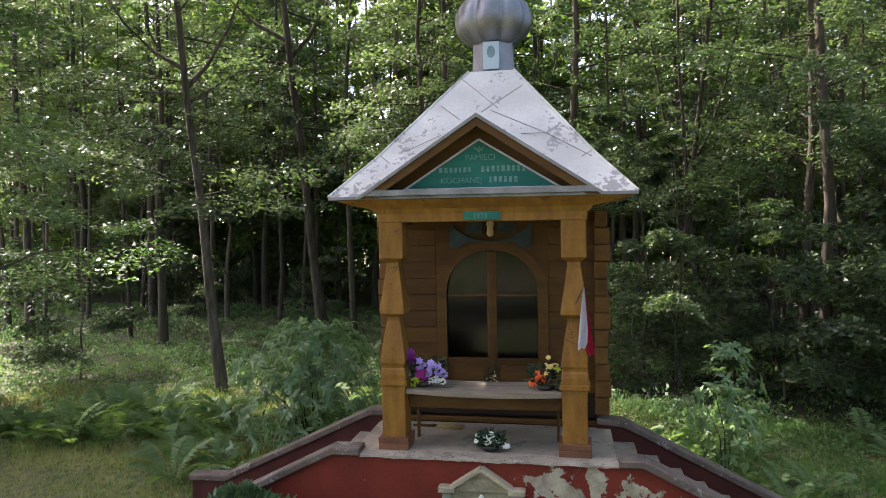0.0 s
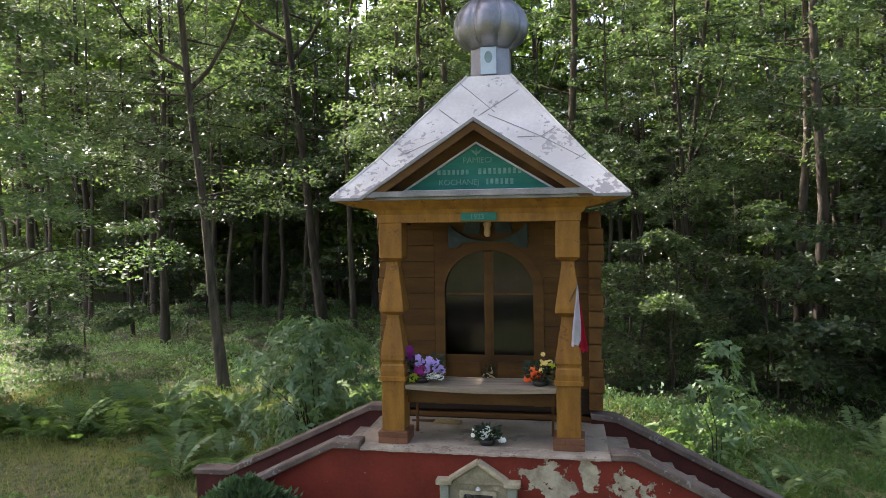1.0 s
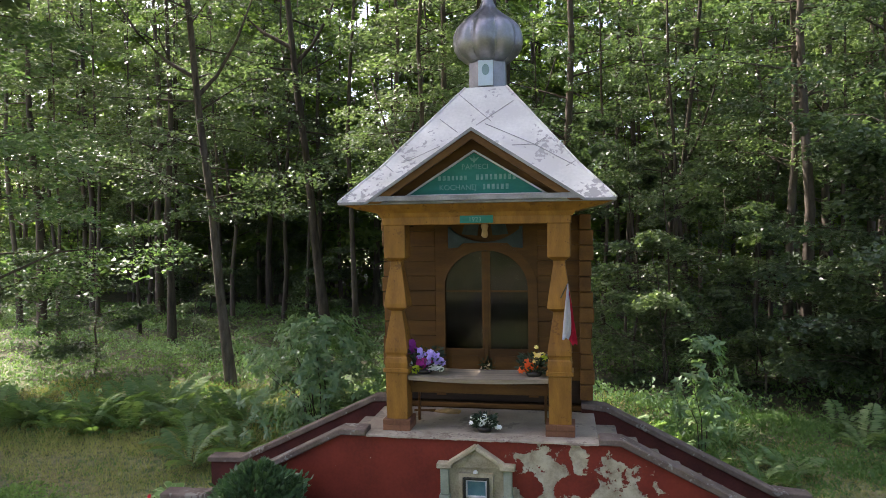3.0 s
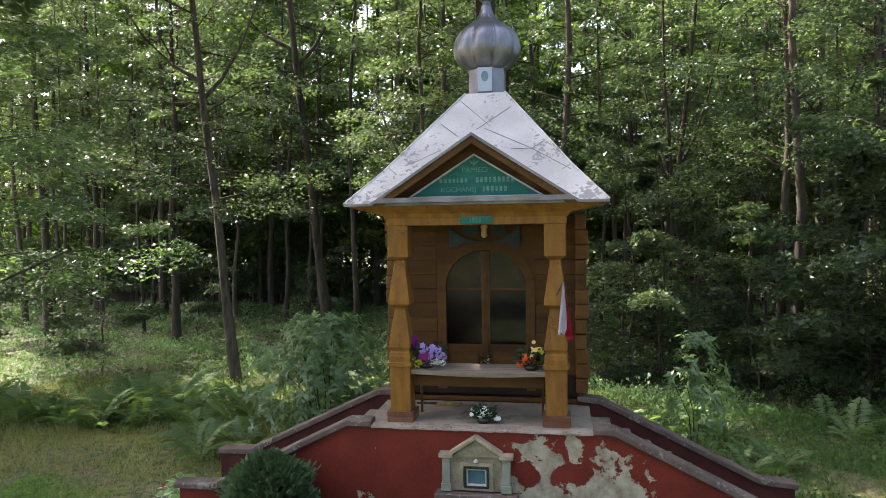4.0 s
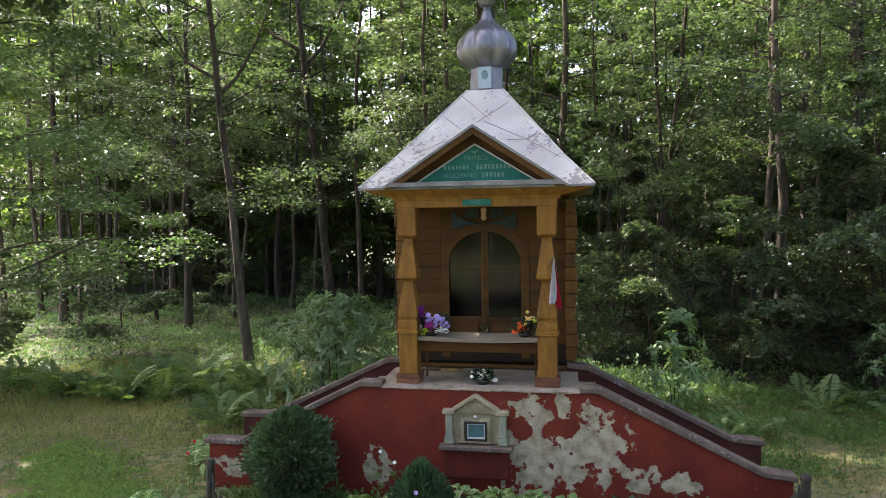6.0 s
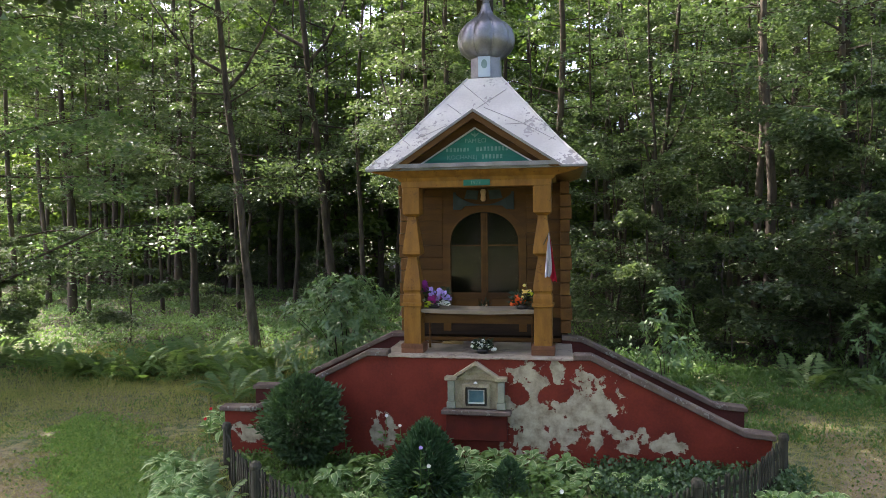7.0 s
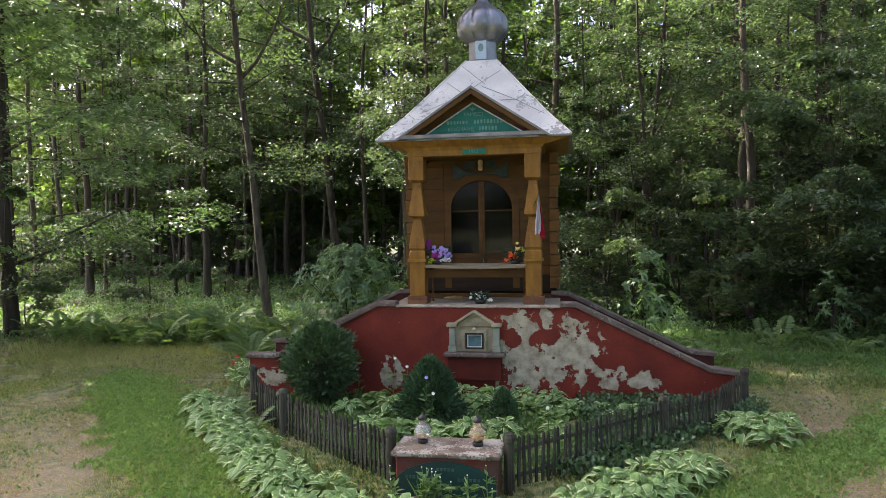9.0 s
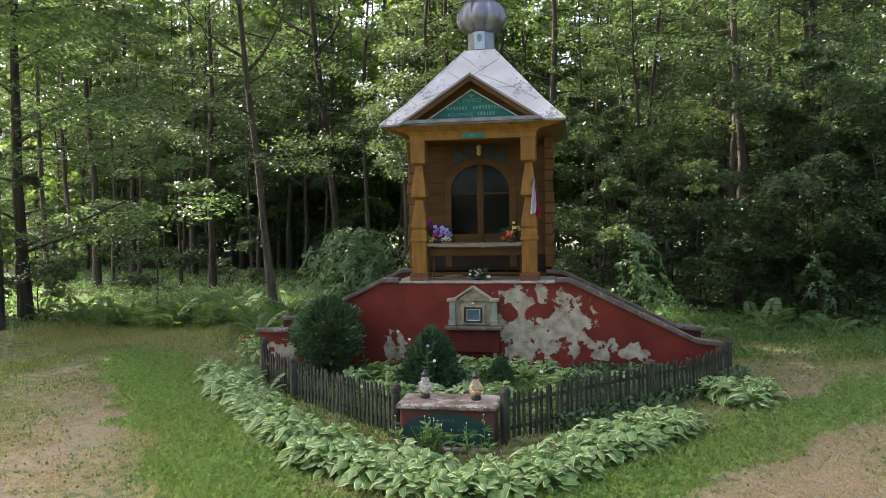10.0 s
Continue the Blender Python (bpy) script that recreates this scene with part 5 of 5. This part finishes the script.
def build_hosta(x, y, size, n, label, seed, meshes=None, z=0.0):
    r = random.Random(seed)
    t = thing("hosta", label, "plant", Matrix.Translation((x, y, z)), "hostas")
    for k in range(n):
        ring = k / n
        a = k * 2.399 + r.uniform(-0.3, 0.3)
        o = new("leaf", r.choice(meshes or HOSTA))
        o.parent = t
        s = size * r.uniform(0.75, 1.15)
        lift = 0.42 * (1 - ring) - 0.22 + r.uniform(-0.35, 0.28)
        out = 0.03 + 0.10 * ring * size
        o.matrix_local = Matrix.Translation((out * math.cos(a), out * math.sin(a), size * (0.03 + 0.27 * (1 - ring) ** 0.8))) @ Matrix.Rotation(a, 4, "Z") @ Matrix.Rotation(-lift, 4, "Y") @ Matrix.Rotation(r.gauss(0, 0.32), 4, "X") @ Matrix.Diagonal((s * (0.6 + 0.4 * ring), s, s, 1))
    return t


def along_line(points, step):
    out = []
    for (x0, y0), (x1, y1) in zip(points, points[1:]):
        L = math.hypot(x1 - x0, y1 - y0)
        for k in range(max(1, int(round(L / step)))):
            f = k / max(1, int(round(L / step)))
            out.append((x0 + (x1 - x0) * f, y0 + (y1 - y0) * f))
    return out + [points[-1]]


RIMMED = "white-edged hosta with broad arching leaves"
rh = random.Random(17)
OUTER = [(-4.0, -1.35), (-3.55, -2.1), (-2.85, -3.0), (-2.2, -3.75), (-1.6, -4.4), (-1.1, -4.93), (-0.5, -5.42), (0.1, -5.75), (0.65, -5.86), (1.12, -5.68), (1.54, -5.2), (1.97, -4.66), (2.4, -4.0), (2.95, -3.3)]
INNER = [(-3.65, -1.55), (-2.92, -2.6), (-2.01, -3.6), (-1.25, -4.31), (-0.65, -4.82), (-0.07, -5.17), (0.43, -5.43), (0.87, -5.38), (1.22, -5.06), (1.66, -4.48), (2.14, -3.9), (2.62, -3.3)]
for i, (x, y) in enumerate(along_line(OUTER, 0.30)):
    build_hosta(x + rh.gauss(0, 0.06), y + rh.gauss(0, 0.06), rh.uniform(0.62, 0.80), 44, RIMMED + " by the fence", i)
for i, (x, y) in enumerate(along_line(INNER, 0.34)):
    build_hosta(x + rh.gauss(0, 0.08), y + rh.gauss(0, 0.08), rh.uniform(0.60, 0.76), 38, RIMMED + " beside the fence", 100 + i)
for i, (x, y) in enumerate(((3.75, -1.80), (4.22, -1.70), (3.98, -1.50), (3.98, -2.05), (3.62, -1.55), (4.30, -1.45))):
    build_hosta(x, y, 0.74, 44, RIMMED + " in a clump by the path", 200 + i)
for i, (x, y, s) in enumerate(((-1.39, -1.02, 1.2), (-0.97, -0.85, 1.1), (-1.73, -1.32, 1.0), (-1.1, -1.29, 1.1), (-0.75, -2.46, 1.2), (-1.11, -2.29, 1.1), (-0.32, -2.36, 1.1), (-0.1, -0.6, 1.3), (0.34, -0.58, 1.3), (0.79, -0.55, 1.25), (1.23, -0.6, 1.2), (0.2, -0.95, 1.1), (0.94, -0.95, 1.0),
                                (0.22, -2.33, 1.2), (0.66, -2.22, 1.15), (-0.15, -2.8, 1.0), (0.49, -2.75, 1.0), (1.56, -0.95, 1.0), (1.95, -1.0, 0.9), (2.33, -1.15, 1.0), (1.25, -1.4, 0.9), (1.34, -2.05, 0.9))):
    build_hosta(x, y, s * 0.66, 44, "broad green hosta with pale leaf edges in the bed", 300 + i, HOSTA if i % 4 else HOSTA_L + HOSTA[:2])
for i, (x, y) in enumerate(((-4.38, 0.80), (-4.15, 0.5))):
    build_hosta(x, y, 1.0, 20, "pale hosta beside the parapet end", 400 + i)


def shell_plant(name, label, x, y, base, rx, rz, n, leaf, material, taper, seed, category="shrub", aspect=0.5, upright=0.3):
    """A clipped or dense evergreen: short sprigs set on an uneven rounded or tapering body."""
    g = np.random.default_rng(seed)
    t = thing(name, label, category, Matrix.Translation((x, y, base)))
    part("stem", tube([(0, 0, -0.1), (0.01, 0, rz * 0.9)], [0.03, 0.012], 6), BARK, t)
    d = unit(n)
    th = np.arctan2(d[:, 1], d[:, 0])
    v = d[:, 2]
    lump = 1 + 0.05 * g.random(n) ** 4 * 6 + 0.12 * np.sin(3 * th + 5 * v + seed) + 0.10 * np.sin(7 * th - 4 * v) + 0.09 * np.sin(11 * v + 2 * th)
    depth = 1 - 0.35 * g.random(n) ** 2.2
    rad = rx * lump * depth
    h = (v + 1) / 2
    prof = np.sqrt(np.clip(1 - v**2, 0.02, 1)) if taper == 0 else np.clip((1 - h) ** 0.6 * 1.05 + 0.03, 0, 1) * np.minimum(1, h * 7 + 0.35)
    p = np.stack([rad * prof * np.cos(th), rad * prof * np.sin(th), rz * h * (1 + 0.03 * np.sin(5 * th))], 1)
    out = np.stack([np.cos(th) * prof, np.sin(th) * prof, v * 0.8 + upright], 1) + g.normal(0, 0.35, (n, 3))
    link_mesh("crown", leaf_mesh("crown", p, out, unit(n) + out * 0.2, leaf * g.uniform(0.6, 1.3, n), leaf * aspect * g.uniform(0.7, 1.2, n)), material, t)
    return t


shell_plant("boxwood_bush", "dense dark green rounded evergreen bush by the red wall", -2.36, -0.72, 0.12, 0.45, 1.14, 12000, 0.078, YEW, 0, 3, aspect=0.5)
shell_plant("dwarf_conifer", "small cone-shaped dark green conifer in the bed", -0.47, -1.40, 0.0, 0.42, 0.86, 6500, 0.10, CONIFER, 1, 5, aspect=0.30, upright=0.7)
shell_plant("dwarf_conifer", "tiny rounded conifer in the bed", 0.58, -1.32, 0.0, 0.20, 0.46, 3000, 0.05, CONIFER, 1, 6, aspect=0.35, upright=0.7)


def build_laurel(name, label, x, y, tall, width, clusters, seed, squeeze=1.0):
    """A tall broadleaf shrub: bare stems below, rosettes of long leathery leaves above."""
    r = random.Random(seed)
    g = np.random.default_rng(seed)
    t = thing(name, label, "shrub", Matrix.Translation((x, y, 0)))
    bm = bmesh.new()
    P, D, N, S = [], [], [], []
    for k in range(clusters):
        a = r.uniform(0, 2 * math.pi)
        h = r.random() ** 1.05
        rad = width * r.random() ** 0.5 * (0.85 + 0.55 * noise.noise((2.2 * math.cos(a), 2.2 * math.sin(a), h * 4 + seed))) * (0.45 + 0.75 * math.sin(math.pi * min(1, h * 0.85 + 0.12)))
        tip = Vector((rad * math.cos(a), rad * math.sin(a) * squeeze, 0.3 + (tall - 0.3) * h))
        if k % 40 == 0:
            tube([(0.1 * math.cos(a), 0.1 * math.sin(a), 0), (tip.x * 0.35, tip.y * 0.35, tip.z * 0.6), tip], [0.016, 0.010, 0.004], 4, bm)
        m = r.randint(9, 13)
        axis = Vector((math.cos(a) * 0.9, math.sin(a) * 0.9, 0.35 + 0.7 * h)) + Vector((r.gauss(0, 0.3), r.gauss(0, 0.3), r.gauss(0, 0.25)))
        axis.normalize()
        u, w = np.array(axis.orthogonal().normalized()), np.array(axis.cross(axis.orthogonal()).normalized())
        ang = np.arange(m) * 2.4 + r.random() * 6
        tilt = g.uniform(-0.25, 0.6, m)
        axis = np.array(axis)
        P.append(np.tile(np.array(tip), (m, 1)) + g.normal(0, 0.02, (m, 3)))
        D.append(np.cos(ang)[:, None] * u + np.sin(ang)[:, None] * w + tilt[:, None] * axis + np.array((0, 0, -0.3)))
        N.append(axis[None] + g.normal(0, 0.2, (m, 3)))
        S.append(g.uniform(0.09, 0.165, m))
    part("stem", bm, BARK, t)
    S = np.concatenate(S)
    link_mesh("foliage", leaf_mesh("foliage", np.concatenate(P), np.concatenate(D), np.concatenate(N), S, S * 0.36, 0.15), SHRUB, t, "rosettes of long leathery leaves")
    return t


build_laurel("laurel_shrub", "large grey-green broadleaf shrub behind the stairs", -3.1, 3.35, 2.4, 1.2, 560, 2)
build_laurel("laurel_shrub", "low grey-green broadleaf shrub under the trees", -1.6, 4.4, 2.2, 1.2, 170, 12)
build_laurel("laurel_shrub", "slim upright broadleaf shrub behind the parapet", 2.98, 2.95, 2.25, 0.50, 85, 5)
build_laurel("laurel_shrub", "broadleaf shrub at the edge of the path", 7.2, 5.8, 1.7, 0.5, 40, 8)


# ---- ferns ----
def frond_mesh(length, seed):
    g = np.random.default_rng(seed)
    n = 24
    u = np.linspace(0.12, 1.0, n)
    px, pz = length * (u - 0.12 * u**2), length * (0.72 * u - 0.62 * u**2)
    half = length * 0.24 * np.sin(np.pi * np.clip(u * 0.88 + 0.06, 0, 1)) ** 0.8
    P, D, S, W = [], [], [], []
    for s in (-1, 1):
        P.append(np.stack([px, np.zeros(n), pz], 1))
        D.append(np.stack([np.full(n, 0.35), np.full(n, 1.0 * s), np.full(n, -0.15)], 1) + g.normal(0, 0.07, (n, 3)))
        S.append(half), W.append(np.full(n, length * 0.040))
    me = leaf_mesh("frond", np.concatenate(P), np.concatenate(D), np.tile((-0.3, 0, 1.0), (2 * n, 1)), np.concatenate(S), np.concatenate(W), 0.1)
    me.materials.append(FERN)
    return me


FRONDS = [frond_mesh(0.62 + 0.09 * k, 60 + k) for k in range(4)]


def build_fern(x, y, size, seed, label="green wood fern with arching fronds"):
    r = random.Random(seed)
    t = thing("fern", label, "fern", Matrix.Translation((x, y, height(x, y) - 0.02)), "ferns")
    n = r.randint(7, 9)
    for k in range(n):
        o = new("frond", r.choice(FRONDS))
        o.parent = t
        s = size * r.uniform(0.75, 1.2)
        o.matrix_local = Matrix.Rotation(k * 2.399 + r.uniform(-0.3, 0.3), 4, "Z") @ Matrix.Rotation(r.uniform(-0.80, -0.05), 4, "Y") @ Matrix.Diagonal((s, s, s, 1))


rf = random.Random(23)
spots = []
for i in range(34):
    f = rf.random()
    spots.append((-10.2 + 6.6 * f + rf.gauss(0, 0.4), 4.4 + 1.7 * f + rf.gauss(0, 0.65)))
spots += [(-5.14, 2.66), (-4.57, 3.18), (-5.5, 3.4), (-12.8, 5.4), (-11.4, 5.0)]
for i in range(13):
    spots.append((rf.uniform(1.3, 4.4), rf.uniform(3.2, 6.6)))
for i in range(7):
    spots.append((rf.uniform(5.2, 9.4), rf.uniform(4.2, 6.4)))
spots += [(3.76, 3.0), (4.2, 3.5), (2.1, 3.2), (-3.2, -2.0), (-3.5, -1.45), (-3.85, -1.05), (-2.78, -2.3), (-2.8, -1.48), (-4.05, -1.3)]
for i, (x, y) in enumerate(spots):
    build_fern(x, y, (rf.uniform(0.65, 0.95) if x > 0 else rf.uniform(0.95, 1.35)) if y > 0 else 0.6, i)


# ---- ground cover ----
def in_garden(x, y):
    if y > -0.2 or y < -3.9:
        return False
    lx = along(y, [-4.0, -2.4, -0.95, -0.2], [-0.4, -2.3, -3.45, -3.6])
    rx = along(y, [-4.05, -2.2, -0.45, -0.2], [0.9, 2.69, 4.0, 4.0])
    return lx + 0.06 < x < rx - 0.06


def scatter(name, label, category, material, spots, low, high, length, width, lean, seed):
    """Upright blades or leaves at many spots, in one mesh."""
    g = np.random.default_rng(seed)
    n = len(spots)
    p = np.array(spots)
    d = g.normal(0, lean, (n, 3))
    d[:, 2] = 1.0
    if low is not None:
        p = p + np.stack([np.zeros(n), np.zeros(n), g.uniform(low, high, n)], 1)
    me = leaf_mesh(name, p, d, unit(n), length * g.uniform(0.5, 1.4, n), width * g.uniform(0.7, 1.3, n))
    return tagged(link_mesh(name, me, material), label, category, kind="stuff")


def grass_spots(n, x0, x1, y0, y1, seed, keep, mound=0.0):
    g = np.random.default_rng(seed)
    out = []
    while len(out) < n:
        for x, y, u, v in zip(g.uniform(x0, x1, 4000).tolist(), g.uniform(y0, y1, 4000).tolist(), g.random(4000).tolist(), g.random(4000).tolist()):
            if u < keep(x, y):
                rise = mound * v * max(0.0, noise.noise((x * 0.7, y * 0.7, 12.0)) + 0.6 * noise.noise((x * 2.1, y * 2.1, 12.0)) + 0.15) if mound else 0.0
                out.append((x, y, height(x, y) - 0.005 + rise))
    return out[:n]


def lawn(x, y):
    if (-4.0 < x < 4.05 and -0.25 < y < 1.3) or in_garden(x, y):
        return 0.0
    patch = 0.5 + 0.9 * noise.noise((x * 0.9, y * 0.9, 5.0))
    if abs(x + 0.4) > 5.6 + 0.62 * (y + 6.2):
        return 0.0
    return max(0.0, 1.0 - 1.15 * bareness(x, y)) * max(0.08, patch) * (1.0 - 0.8 * lushness(x, y))


scatter("lawn_grass", "short uneven meadow grass round the shrine", "grass", GRASS, grass_spots(110000, -11, 9.5, -6.4, 5.5, 1, lawn), None, 0, 0.055, 0.010, 0.7, 1)
def lush_here(x, y):
    v = lushness(x, y)
    if v == 0.0:
        return 0.0
    return v * 0.9 if lawn(x, y) > 0 else 0.0


LUSH = foliage("fresh_herb", (0.060, 0.130, 0.034), (0.205, 0.290, 0.100), 0.6, 0.28, 0.25)
DRY = foliage("dry_grass_blade", (0.25, 0.20, 0.10), (0.37, 0.31, 0.18), 0.8, 0.2, 0.1)
scatter("lush_grass", "fresh green low herbs along the hosta bed", "grass", LUSH, grass_spots(60000, -7.5, 6.5, -6.4, 2, 2, lush_here), None, 0, 0.060, 0.042, 1.5, 2)
scatter("lawn_herbs", "small broad-leaved weeds in the lawn", "grass", WEED, grass_spots(26000, -10.5, 7, -8, 5.2, 12, lambda x, y: lawn(x, y) * max(0.0, 0.3 + noise.noise((x * 0.6, y * 0.6, 15.0)))), None, 0, 0.05, 0.028, 1.0, 12)
scatter("dry_grass", "flattened straw-coloured grass on the worn ground", "grass", DRY, grass_spots(36000, -10.5, 7, -6.4, 4, 13, lambda x, y: min(1.0, bareness(x, y) * 1.6) * max(0.0, 0.45 + noise.noise((x * 1.1, y * 1.1, 22.0))) if lawn(x, y) >= 0 and not in_garden(x, y) else 0.0), None, 0, 0.055, 0.007, 2.2, 13)


def verge(x, y):
    if (-4.0 < x < 4.05 and -0.25 < y < 1.3):
        return 0.0
    near_fence = (not in_garden(x, y)) and -3.9 < x < 4.3 and -4.7 < y < -0.35
    behind = y > 1.6 and x < -3.8
    edge = y > 2.9 and x < 2.4
    return (0.16 if near_fence else 0) + (0.35 if behind else 0) + (0.45 if edge else 0)


scatter("tall_grass", "longer weedy grass at the fence and the wood's edge", "grass", GRASS, grass_spots(30000, -12, 9, -4.8, 8.4, 3, verge), None, 0, 0.16, 0.010, 0.45, 3)
scatter("edge_weeds", "leafy green weeds along the shaded wood edge", "weeds", WEED, grass_spots(26000, 1.0, 10.5, 1.4, 7.6, 14, lambda x, y: max(0.0, 0.45 + noise.noise((x * 0.9, y * 0.9, 17.0)) - bareness(x, y)) if y > 1.4 or x > 4.1 else 0.0, 0.35), 0.0, 0.06, 0.085, 0.032, 0.8, 14)
scatter("garden_cover", "low leafy ground cover in the fenced bed", "ground cover", WEED, grass_spots(22000, -3.7, 4.1, -4.0, -0.2, 4, lambda x, y: max(0.1, 0.5 + noise.noise((x * 2.2, y * 2.2, 1.0))) if in_garden(x, y) else 0), 0.0, 0.10, 0.06, 0.04, 1.1, 4)
scatter("ivy_cover", "dark ivy creeping along the fence and wall", "ivy", YEW, grass_spots(9000, 1.0, 4.3, -3.6, -0.2, 5, lambda x, y: max(0, 1 - abs(x - 2.99 - 0.8 * (y + 1.76)) / 0.6, 0.85 * (x > 1.7 + 0.4 * noise.noise((x * 2, y * 2, 6.0)) and in_garden(x, y)))), 0.0, 0.22, 0.055, 0.05, 1.2, 5)


def wood_floor(x, y):
    if y < 3.8 and x < 8.5:
        return 0.0
    return 0.15 + 0.85 * max(0, noise.noise((x * 0.35, y * 0.35, 2.0)) + 0.25)


scatter("undergrowth", "low leafy undergrowth on the forest floor", "undergrowth", WEED, grass_spots(84000, -27, 17, 3.8, 24, 6, wood_floor, 0.5), 0.0, 0.10, 0.075, 0.05, 1.3, 6)
scatter("bramble_cover", "knee-high bramble and herb thicket under the trees", "undergrowth", SHRUB, grass_spots(40000, -25, 15, 5.0, 24, 16, lambda x, y: max(0.0, noise.noise((x * 0.45, y * 0.45, 8.0)) * 1.4 - 0.1) if y > 5.3 else 0.0, 0.9), 0.0, 0.12, 0.09, 0.055, 1.4, 16)
scatter("far_thicket", "distant shrubs closing the forest floor", "undergrowth", BEECH_FAR, grass_spots(32000, -62, 40, 27, 54, 7, lambda x, y: max(0.05, 0.4 + noise.noise((x * 0.15, y * 0.15, 4.0)))), 0.0, 4.5, 0.42, 0.26, 1.2, 7)


# ---- small flowers ----
def build_flower_stalk(x, y, tall, mat_, label, seed, bloom=0.028):
    t = thing("garden_flower", label, "flower", Matrix.Translation((x, y, 0)))
    r = random.Random(seed)
    tip = (r.uniform(-0.04, 0.04), r.uniform(-0.04, 0.04), tall)
    part("stalk", tube([(0, 0, 0), (tip[0] * 0.4, tip[1] * 0.4, tall * 0.5), tip], [0.006, 0.005, 0.004], 4), WEED, t)
    g = np.random.default_rng(seed)
    n = 14
    p = np.stack([np.zeros(n), np.zeros(n), g.uniform(0.1, 0.8, n) * tall], 1)
    link_mesh("leaves", leaf_mesh("leaves", p, unit(n) * (1, 1, 0.4) + (0, 0, 0.3), unit(n) + (0, 0, 1), 0.12, 0.04), WEED, t)
    link_mesh("bloom", quad_mesh("bloom", np.array(flower_mesh(tip, (0.1, -0.8, 0.6), bloom, 8, 0.35, seed) + flower_mesh(tip, (0.1, -0.8, 0.8), bloom * 0.7, 6, 0.7, seed + 1))), mat_, t)


for i, (x, y, h, m, l) in enumerate(((-4.05, -0.25, 0.66, REDP, "red garden flower at the stair end"), (-3.9, -0.6, 0.6, REDP, "red garden flower at the stair end"),
                                     (-1.26, -0.5, 0.72, WHITEP, "white garden flower by the wall"), (-1.8, -0.54, 0.55, WHITEP, "white garden flower by the wall"), (-1.0, -0.48, 0.6, WHITEP, "white garden flower by the wall"), (-0.44, -1.85, 0.72, LILAC, "lilac garden flower in the bed"), (-0.36, -1.85, 0.5, WHITEP, "white garden flower in the bed"), (1.27, -2.4, 0.5, WHITEP, "white garden flower in the bed"))):
    build_flower_stalk(x, y, h, m, l, i)
for i in range(14):
    build_flower_stalk(-0.25 + 1.1 * rf.random(), -4.56 - 0.2 * rf.random(), rf.uniform(0.28, 0.50), WHITEP, "thin flowering weed before the pedestal", 40 + i, 0.008)


def build_sword_plant(x, y, n, tall, label, seed):
    """A tuft of long upright blades."""
    g = np.random.default_rng(seed)
    t = thing("iris_plant", label, "plant", Matrix.Translation((x, y, 0)))
    p = np.concatenate([g.normal(0, 0.05, (n, 2)), np.zeros((n, 1))], 1)
    d = np.concatenate([g.normal(0, 0.28, (n, 2)), np.ones((n, 1))], 1)
    for k in range(n):
        link_mesh("leaf", leaf_mesh("leaf", p[k:k + 1], d[k:k + 1], unit(1), tall * g.uniform(0.6, 1.1), 0.022, 0.1), WEED, t)


build_sword_plant(0.16, -4.62, 26, 0.36, "tuft of upright sword-shaped leaves by the pedestal", 71)
build_sword_plant(-1.45, -3.75, 22, 0.40, "tuft of long grassy leaves by the fence", 72)
build_sword_plant(-2.05, -3.2, 18, 0.34, "tuft of long grassy leaves by the fence", 73)
